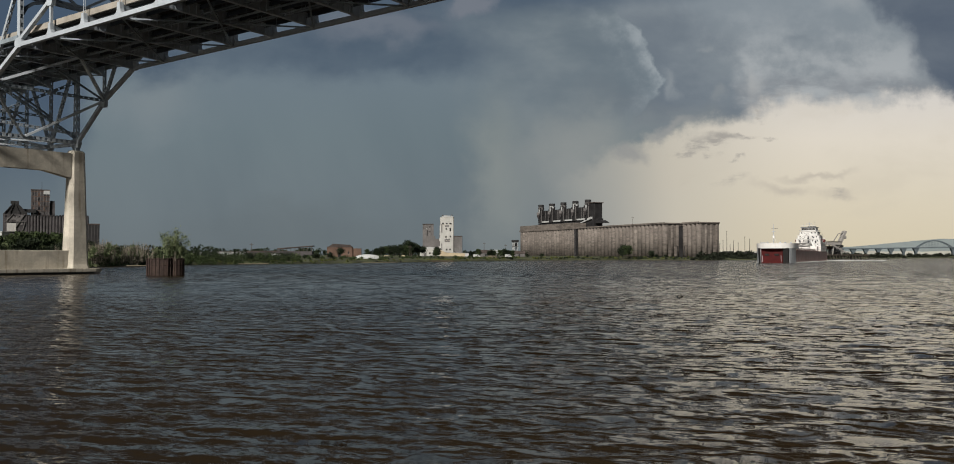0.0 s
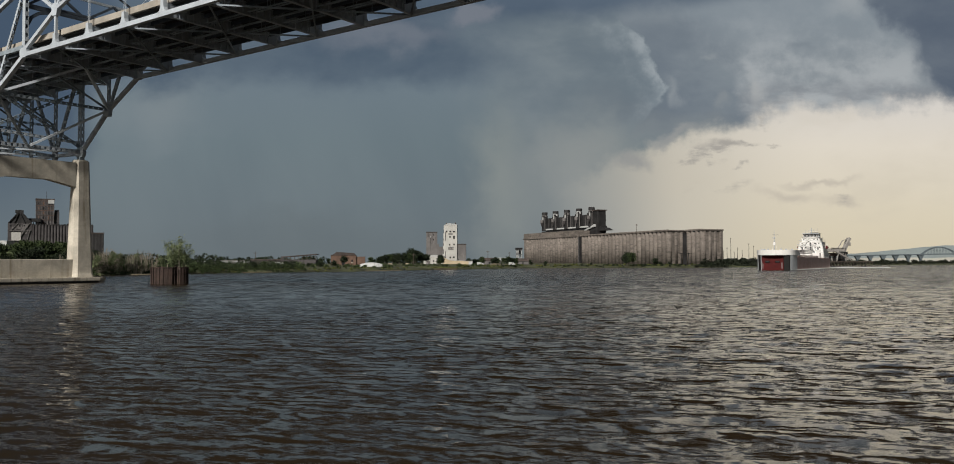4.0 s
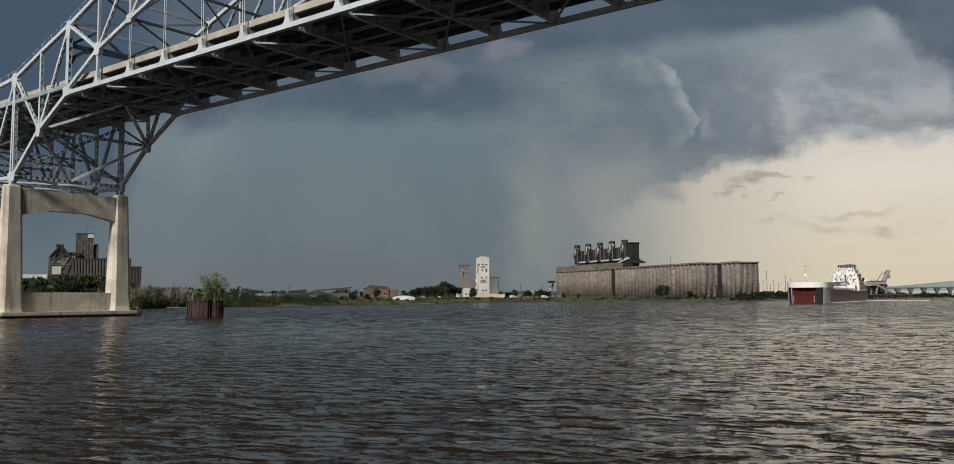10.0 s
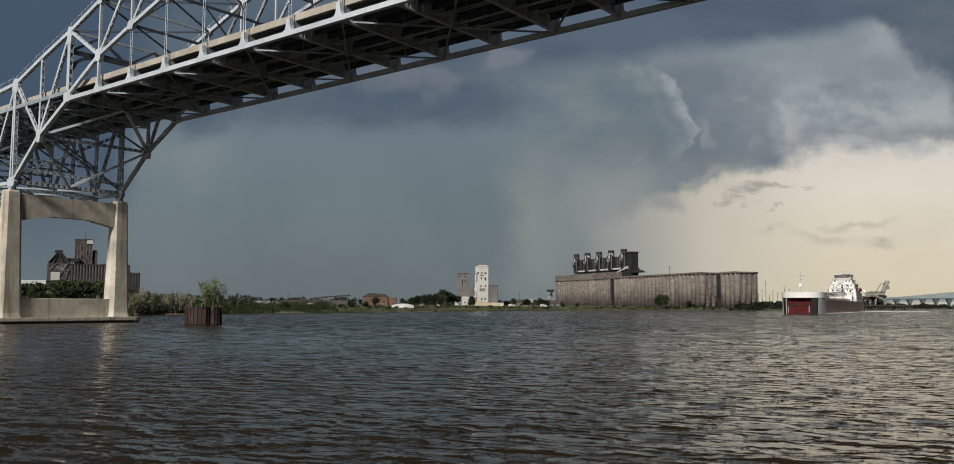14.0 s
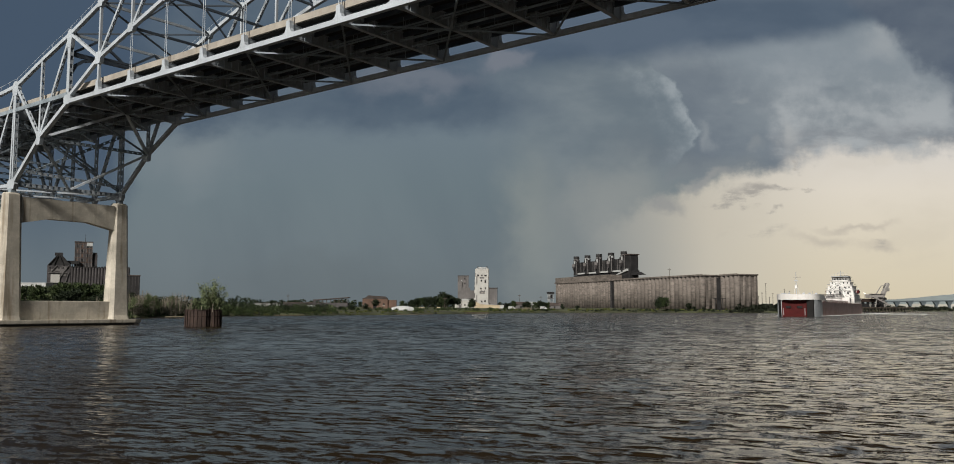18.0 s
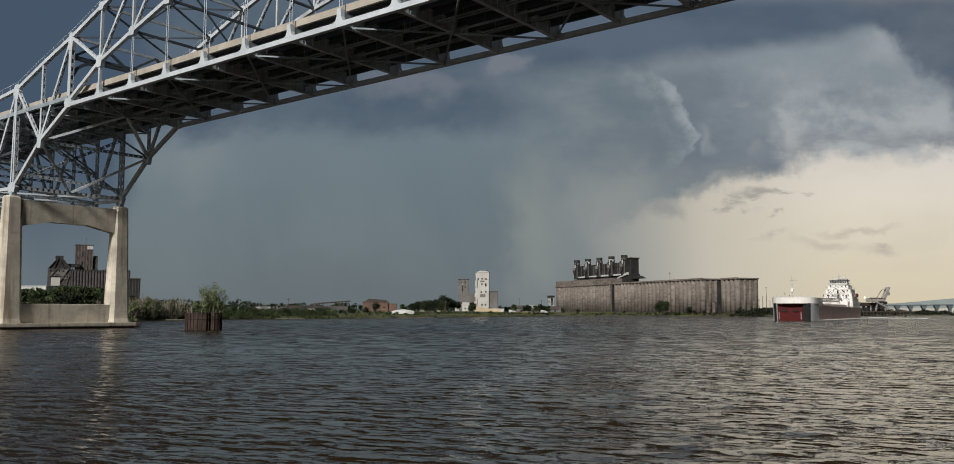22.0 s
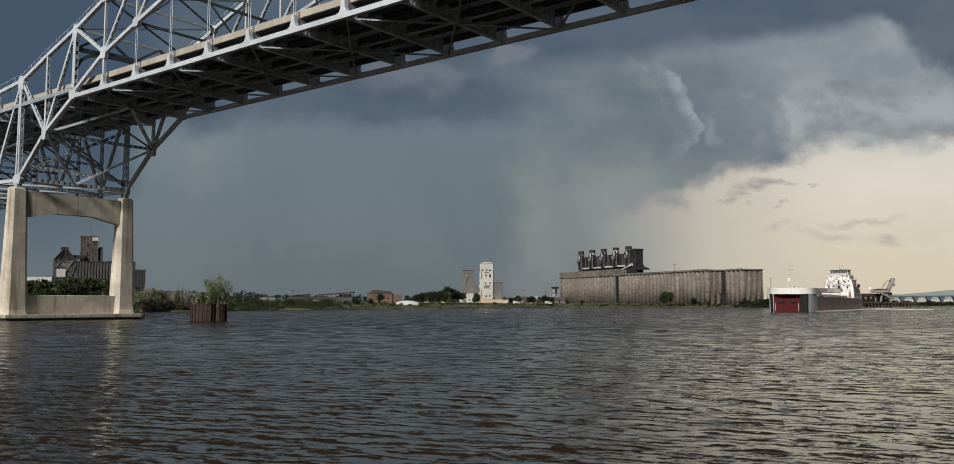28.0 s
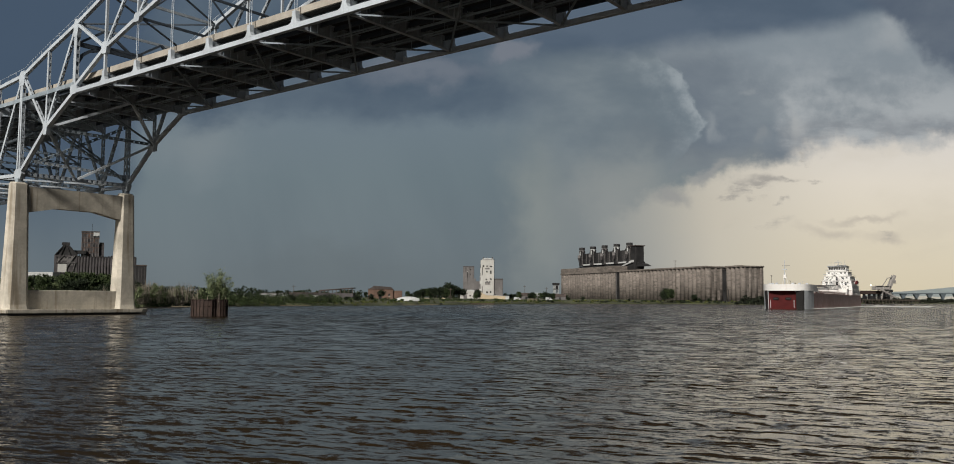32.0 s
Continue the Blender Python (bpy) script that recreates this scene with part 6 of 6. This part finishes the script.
    for x, y, hgt in ((38, 760, 13), (84, 900, 17), (60, 800, 12), (170, 760, 36), (-130, 600, 10), (-20, 560, 8)):
        o = thing("utility_pole", pose(x, y, 2.5), "thin wooden utility pole on the far bank", "pole")
        part("pole", new_tube((0, 0, 0), (0, 0, hgt), 0.22, 0.14, 6), TIMBER, o)
        part("crossarm", new_box(-1.3, 1.3, -0.1, 0.1, hgt - 1.2, hgt - 0.9), TIMBER, o)


def far_bridge():
    """A long high bridge with a tied arch, three kilometres off, and the hills behind it."""
    b = thing("far_bridge", pose(1540, 3290, 0, 0, 0, 4), "distant grey arch bridge on Y-shaped piers", "bridge")
    n = 19
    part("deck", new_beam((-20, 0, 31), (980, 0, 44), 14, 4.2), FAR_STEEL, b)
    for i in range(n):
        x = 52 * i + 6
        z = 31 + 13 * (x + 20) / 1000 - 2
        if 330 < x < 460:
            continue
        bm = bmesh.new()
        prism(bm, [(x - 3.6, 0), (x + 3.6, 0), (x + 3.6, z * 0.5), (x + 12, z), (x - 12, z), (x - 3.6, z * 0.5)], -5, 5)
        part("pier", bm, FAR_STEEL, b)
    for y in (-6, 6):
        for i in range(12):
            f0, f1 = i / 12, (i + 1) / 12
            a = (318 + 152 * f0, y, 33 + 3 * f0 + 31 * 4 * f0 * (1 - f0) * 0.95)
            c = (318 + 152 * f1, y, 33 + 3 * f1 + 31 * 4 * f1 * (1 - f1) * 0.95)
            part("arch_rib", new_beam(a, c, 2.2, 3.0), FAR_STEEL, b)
            if i:
                part("hanger", new_beam(a, (a[0], y, 34), 0.5, 0.5), FAR_STEEL, b)
    bm = bmesh.new()
    # wooded ridge behind
    rng = np.random.default_rng(3)
    pts, faces = [], []
    m = 80
    for i in range(m):
        x = 1750 + 2300 * i / (m - 1)
        f = i / (m - 1)
        top = min(24 + 205 * f, 74 + 45 * f) * min(1, f / 0.05) + rng.normal(0, 0.8)
        if f < 0.02:
            top = 12
        pts += [(x, 4150, 0), (x, 4180, top * 0.6), (x, 4230, top), (x, 4420, 0)]
    for i in range(m - 1):
        for j in range(3):
            faces.append((i * 4 + j, (i + 1) * 4 + j, (i + 1) * 4 + j + 1, i * 4 + j + 1))
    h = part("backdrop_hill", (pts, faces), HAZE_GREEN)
    tagged(h, "hazy blue-green wooded ridge far beyond the harbour", "hill", kind="structure")
    pts = [(1500 + 60 * i, 4100 + 1 * i, z) for i in range(44) for z in (0, 27 + 2.5 * math.sin(i * 2.1))]
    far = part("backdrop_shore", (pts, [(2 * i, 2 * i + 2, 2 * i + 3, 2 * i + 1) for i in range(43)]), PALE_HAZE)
    tagged(far, "pale hazy far shore below the ridge", "shore", kind="structure")
    o = thing("channel_buoy", pose(398, 805, 0), "small dark channel buoy afloat", "buoy")
    part("float", new_tube((0, 0, -0.4), (0, 0, 0.9), 1.1, 1.0, 12), DARK_STEEL, o)
    part("mast", new_tube((0, 0, 0.9), (0, 0, 3.4), 0.35, 0.15, 6), DARK_STEEL, o)


dock()
far_bridge()

# ---- the ore carrier ----
HULL = material("red_brown_hull_paint", (0.30, 0.165, 0.15), 0.55, 0.0, 0.85, 1.12, 0.05, 0.5, 0.03, 0.12, (0.12, 0.06, 0.05))
BOW_RED = material("deep_red_bow_paint", (0.070, 0.0055, 0.0055), 0.65, 0.0, 0.7, 1.2, 0.2, 1.5, 0.03, 0.2, (0.05, 0.01, 0.01), spec=0.2)
SHIP_WHITE = material("ship_white_paint", (0.72, 0.71, 0.69), 0.5, 0.0, 0.9, 1.06, 0.15, 1.2, 0.02, 0.2, (0.4, 0.3, 0.22))
SHIP_GREY = material("ship_grey_paint", (0.38, 0.40, 0.42), 0.5, 0.0, 0.85, 1.1, 0.1, 1.0, 0.02, 0.2, (0.2, 0.18, 0.16))
SHIP_BLACK = material("ship_black_paint_and_shade", (0.014, 0.013, 0.013), 0.5, bump=0)
HATCH = material("hatch_cover_paint", (0.16, 0.10, 0.085), 0.7, 0.0, 0.8, 1.2, 0.2, 1.5, 0.05)
FOAM = material("white_wake_foam", (0.55, 0.55, 0.53), 0.9, 0.0, 0.7, 1.2, 0.5, 3.0, 0.4)


def ship():
    s = thing("ore_carrier", Matrix(), "red-brown lake ore carrier with white deckhouse aft, under way", "ship")
    half, long, side = 9.0, 196.0, 6.4
    # hull: x forward, the stem at x = 0
    bm = bmesh.new()
    outline = [(-14, half), (-long + 8, half), (-long, 7.4), (-long, -7.4), (-long + 8, -half), (-14, -half)]
    n = len(outline)
    pts = [(x, y, -3) for x, y in outline] + [(x, y, side) for x, y in outline]
    solid(bm, pts, [tuple(range(n)), tuple(range(n, 2 * n))] + [(i, (i + 1) % n, (i + 1) % n + n, i + n) for i in range(n)])
    part("hull", bm, HULL, s)
    for sgn in (1, -1):
        bm = bmesh.new()
        o = [(-14, half), (-9, half - 0.15), (-5, 8.2), (-2.4, 7.4), (-2.4, 6.0), (-14, 6.0)]
        o = [(x, y * sgn) for x, y in o]
        k = len(o)
        solid(bm, [(x, y, -3) for x, y in o] + [(x + (0.5 if x > -12 else 0), y, 7.3) for x, y in o], [tuple(range(k)), tuple(range(k, 2 * k))] + [(i, (i + 1) % k, (i + 1) % k + k, i + k) for i in range(k)])
        part("bow_shoulder", bm, SHIP_GREY, s, "grey painted bow shoulder")
        bm = bmesh.new()
        # Shade on the curving bow is put in as black cheeks, wider to port.
        inner = 4.2 if sgn > 0 else 6.2
        o = [(-2.4, 7.4), (-1.9, 6.8), (-2.5, inner), (-6, inner), (-6, 7.4)]
        o = [(x, y * sgn) for x, y in o]
        k = len(o)
        solid(bm, [(x, y * (0.97 if y * sgn > 5 else 1.0), -3) for x, y in o] + [(x + 0.5, y, 7.3) for x, y in o], [tuple(range(k)), tuple(range(k, 2 * k))] + [(i, (i + 1) % k, (i + 1) % k + k, i + k) for i in range(k)])
        part("bow_cheek", bm, SHIP_BLACK, s, "bow cheek coloured black for the shade on its curve")
        part("anchor", new_box(-2.65, -2.25, sgn * 2.3 - 2.1, sgn * 2.3 + 0.1, 3.6, 4.6, 0.3), SHIP_BLACK, s, "dark anchor in its pocket")
        part("draught_marks", new_box(-2.6, -2.48, sgn * 4.4 - 1.10, sgn * 4.4 - 0.90, 0.6, 3.6), SHIP_GREY, s)
    part("stem_plate", new_box(-8, -2.6, -6.2, 4.2, -3, 7.3, 0.25), BOW_RED, s, "deep red flat stem plate")
    bm = bmesh.new()
    arc = []
    for i in range(33):
        a = -math.pi / 2 + math.pi * i / 32
        c, d = math.cos(a), math.sin(a)
        arc.append((-17 + 16.8 * abs(c) ** 0.42, -9.15 * math.copysign(abs(d) ** 0.75, d)))
    k = len(arc)
    solid(bm, [(x, y, 7.2) for x, y in arc] + [(x + 0.04, y * 1.0, 9.7) for x, y in arc], [tuple(range(k)), tuple(range(k, 2 * k))] + [(i, (i + 1) % k, (i + 1) % k + k, i + k) for i in range(k)])
    part("forecastle", bm, SHIP_WHITE, s, "white forecastle bulwark")
    for sgn in (1, -1):
        bm = bmesh.new()
        solid(bm, [(-17, sgn * 9.15, 7.2), (-30, sgn * 9.05, 6.3), (-30, sgn * 9.05, 6.7), (-17, sgn * 9.15, 9.4), (-17, sgn * 8.9, 7.2), (-30, sgn * 8.9, 6.3), (-30, sgn * 8.9, 6.7), (-17, sgn * 8.9, 9.4)], BOX)
        part("bulwark_wing", bm, SHIP_WHITE, s)
        for i in range(46):
            x = -34 - i * 3.2
            part("rail_post", new_box(x, x + 0.12, sgn * 8.85, sgn * 8.95, side, side + 1.15), SHIP_WHITE, s)
        for z in (side + 0.55, side + 1.1):
            part("rail", new_box(-178, -32, sgn * 8.86, sgn * 8.94, z, z + 0.1), SHIP_WHITE, s)
        part("rubbing_strake", new_box(-long + 10, -14, sgn * half - 0.1, sgn * half + 0.12, side - 0.5, side - 0.2), HULL, s)
    for i in range(20):
        x = -33 - i * 6.4
        part("hatch_cover", new_box(x - 4.6, x, -6.0, 6.0, side, side + 1.2, 0.15), HATCH, s)
    # foremast
    part("foremast", new_tube((-7, -0.6, 9.7), (-7, -0.6, 19.4), 0.22, 0.1, 8), SHIP_GREY, s)
    for y in (-1.7, 0.5):
        part("mast_stay", new_tube((-8, y, 9.7), (-7, -0.6, 15.2), 0.08, 0.06, 5), SHIP_WHITE, s)
    part("crow_nest", new_box(-7.5, -6.5, -1.1, -0.1, 12.2, 13.6, 0.1), SHIP_WHITE, s)
    part("yard", new_box(-7.1, -6.9, -1.6, 1.4, 17.0, 17.15), GREY_WALL, s)
    part("radar", new_box(-7.3, -6.7, -1.4, 0.2, 15.4, 15.8), SHIP_GREY, s)
    for x, y in ((-6, 5), (-6, -5), (-11, 7), (-11, -7), (-3, 3), (-3, -3)):
        part("winch", new_tube((x, y - 0.5, 9.9), (x, y + 0.5, 9.9), 0.4, 0.4, 10), SHIP_GREY, s)
    for y in (6.5, -6.5, 3, -3):
        part("bulwark_stanchion", new_tube((-4, y, 9.7), (-4, y, 10.9), 0.06, 0.06, 5), SHIP_GREY, s)
    # deckhouse, tier on tier
    tiers = [(-152, -190, 8.4, 6.4, 9.1), (-156, -189, 7.9, 9.1, 11.7), (-158, -186, 7.4, 11.7, 14.3), (-159, -182, 6.7, 14.3, 16.9), (-160, -178, 5.5, 16.9, 19.3)]
    for x0, x1, hw, z0, z1 in tiers:
        t = part("deckhouse_tier", new_box(x1, x0, -hw, hw, z0, z1, 0.12), SHIP_WHITE, s)
        part("deck_edge", new_box(x1 - 0.3, x0 + 0.3, -hw - 0.35, hw + 0.35, z1 - 0.1, z1 + 0.1), SHIP_WHITE, t)
        for sgn in (1, -1):
            part("rail", new_box(x1, x0 + 0.8, sgn * (hw + 0.3) - 0.05, sgn * (hw + 0.3) + 0.05, z1 + 0.9, z1 + 1.05), SHIP_GREY, t)
        part("rail", new_box(x0 + 0.2, x0 + 0.3, -hw - 0.35, hw + 0.35, z1 + 0.9, z1 + 1.05), SHIP_GREY, t)
        for i in range(5):
            y = -hw * 0.75 + i * hw * 0.375
            part("porthole", new_box(x0 - 0.1, x0 + 0.04, y - 0.35, y + 0.35, z0 + 1.3, z0 + 2.1), HOLE, t)
        for i in range(6):
            x = x1 + 3 + (x0 - x1 - 6) * i / 5
            part("porthole", new_box(x - 0.35, x + 0.35, hw - 0.1, hw + 0.04, z0 + 1.3, z0 + 2.1), HOLE, t)
    p = part("pilothouse", new_box(-174, -160.5, -4.6, 4.6, 19.4, 22.2, 0.3), SHIP_WHITE, s)
    for i in range(10):
        y = -4.2 + i * 0.86
        part("pilothouse_window", new_box(-160.6, -160.42, y, y + 0.7, 20.35, 21.75), HOLE, p)
    part("pilothouse_roof", new_box(-175, -159.7, -5.0, 5.0, 22.2, 22.55), SHIP_GREY, p)
    part("monkey_rail", new_box(-160.2, -160.0, -4.4, 4.4, 23.4, 23.5), SHIP_WHITE, p)
    part("main_mast", new_tube((-166, 0, 22.5), (-166, 0, 26.2), 0.25, 0.12, 6), SHIP_GREY, s)
    part("radar", new_box(-166.2, -165.8, -1.8, 1.8, 24.6, 24.9), SHIP_GREY, s)
    for y in (-3.5, -1.8, 2.0, 3.6):
        part("aerial", new_tube((-165, y, 22.5), (-165, y, 24.4 + (y % 2)), 0.08, 0.06, 5), SHIP_GREY, s)
    for i, (y0, z0, y1, z1) in enumerate(((-6.5, 9.2, -3.5, 11.7), (4.0, 11.8, 1.2, 14.3), (-4.4, 14.4, -2.0, 16.9), (6.8, 6.5, 4.6, 9.1))):
        part("stair", new_beam((-150.8 - i, y0, z0), (-151.2 - i, y1, z1), 0.25, 0.8), SHIP_GREY, s)
    for y, z in ((-2.2, 9.6), (2.6, 9.6), (-4.8, 12.0), (0.2, 12.0), (4.6, 12.0), (0.0, 14.6), (3.2, 14.6), (-1.2, 17.1)):
        part("door", new_box(-155.9 - (z - 9) * 0.42, -155.6 - (z - 9) * 0.42, y - 0.45, y + 0.45, z - 0.4, z + 1.5), HOLE, s, "dark doorway in the deckhouse")
    for y in (-6.2, -4.6, 4.8, 6.4):
        part("vent_cowl", new_tube((-151, y, 9.1), (-151, y, 10.7), 0.4, 0.55, 8), SHIP_WHITE, s)
    part("funnel", new_box(-187, -180, -2.6, 2.6, 16.9, 22.6, 0.6), SHIP_WHITE, s)
    part("funnel_top", new_box(-187.1, -179.9, -2.7, 2.7, 22.6, 23.6, 0.4), SHIP_BLACK, s)
    # unloading boom and its frame before the deckhouse
    for y in (-2.4, 2.4):
        part("boom_chord", new_beam((-30, y, 8.2), (-150, y, 9.6), 0.4, 0.5), SHIP_WHITE, s)
        part("boom_chord", new_beam((-40, y, 9.9), (-150, y, 11.6), 0.35, 0.4), SHIP_WHITE, s)
        part("boom_frame", new_beam((-146, y * 2.2, 6.4), (-152, y * 0.3, 19.0), 0.6, 0.6), SHIP_WHITE, s)
        part("boom_frame", new_beam((-146, y * 2.2, 13.8), (-150, -y * 0.6, 18.6), 0.5, 0.5), SHIP_WHITE, s)
        for i in range(17):
            x = -42 - i * 6.3
            part("boom_web", new_beam((x, y, 8.4 + i * 0.075), (x - 3.1, y, 9.9 + i * 0.09), 0.2, 0.22), SHIP_WHITE, s)
            part("boom_web", new_beam((x - 3.1, y, 9.9 + i * 0.09), (x - 6.2, y, 8.5 + i * 0.075), 0.2, 0.22), SHIP_WHITE, s)
    part("boom_pivot", new_tube((-148, 0, 6.4), (-148, 0, 11.5), 2.4, 2.0, 14), SHIP_WHITE, s)
    part("hopper_house", new_box(-152, -143, -6.8, 6.8, 6.4, 9.8, 0.3), SHIP_WHITE, s)
    part("deck_house", new_box(-27, -21, -7.4, -2.6, 6.4, 9.2, 0.2), SHIP_WHITE, s)
    part("deck_house", new_box(-26, -22, 4.0, 8.0, 6.4, 9.6, 0.2), SHIP_WHITE, s, "small white deck cabin")
    part("cabin_window", new_box(-22.1, -21.95, 4.8, 7.2, 8.0, 9.0), HOLE, s)
    for sgn in (1, -1):
        b = part("lifeboat", new_tube((-176, sgn * 8.2, 13.6), (-169, sgn * 8.2, 13.6), 1.1, 1.1, 10), BOW_RED, s, "orange-red lifeboat")
        part("davit", new_tube((-176, sgn * 7.6, 12.4), (-176, sgn * 8.6, 15.8), 0.15, 0.12, 6), SHIP_WHITE, s)
        part("davit", new_tube((-169, sgn * 7.6, 12.4), (-169, sgn * 8.6, 15.8), 0.15, 0.12, 6), SHIP_WHITE, s)
    # broken foam along the waterline, gathered astern
    rng = np.random.default_rng(8)
    bm = bmesh.new()
    for i in range(900):
        x = -long + 30 - rng.random() * 130 if i % 5 else -12 - rng.random() * (long - 12)
        y = (half + 0.3 + rng.random() * (1.6 if x > -long else 7)) * (1 if rng.random() < 0.6 else -1)
        if i % 4 == 0:
            x, y = -190 - rng.random() * 45, 10 + rng.random() * 34
        a, w = 1.0 + rng.random() * 3.4, 0.4 + rng.random() * 1.0
        z = 0.16 + rng.random() * 0.15
        solid(bm, [(x - a, y, z - 0.12), (x, y - w, z), (x + a, y, z - 0.12), (x, y + w, z), (x, y, z + 0.12)], [(0, 1, 4), (1, 2, 4), (2, 3, 4), (3, 0, 4)])
    part("wake_foam", bm, FOAM, s, "white foam of the ship's wake")
    return s


carrier = ship()
HEADING = Vector((-0.488, -0.873, 0)).normalized()
BOW_AT = Vector((129.8, 359, 0))  # the stem at 23 s


# ---- what moves ----
def motions():
    walk(water, [(t, Matrix.Translation(DRIFT * (t - 16))) for t in (0, 8, 16, 24, 32)])
    turn = pose(0, 0, 0, 0, 0, math.degrees(math.atan2(HEADING.y, HEADING.x)))
    walk(carrier, [(t, Matrix.Translation(BOW_AT + HEADING * 2.95 * (t - 23)) @ turn) for t in (0, 8, 16, 24, 32)])


motions()
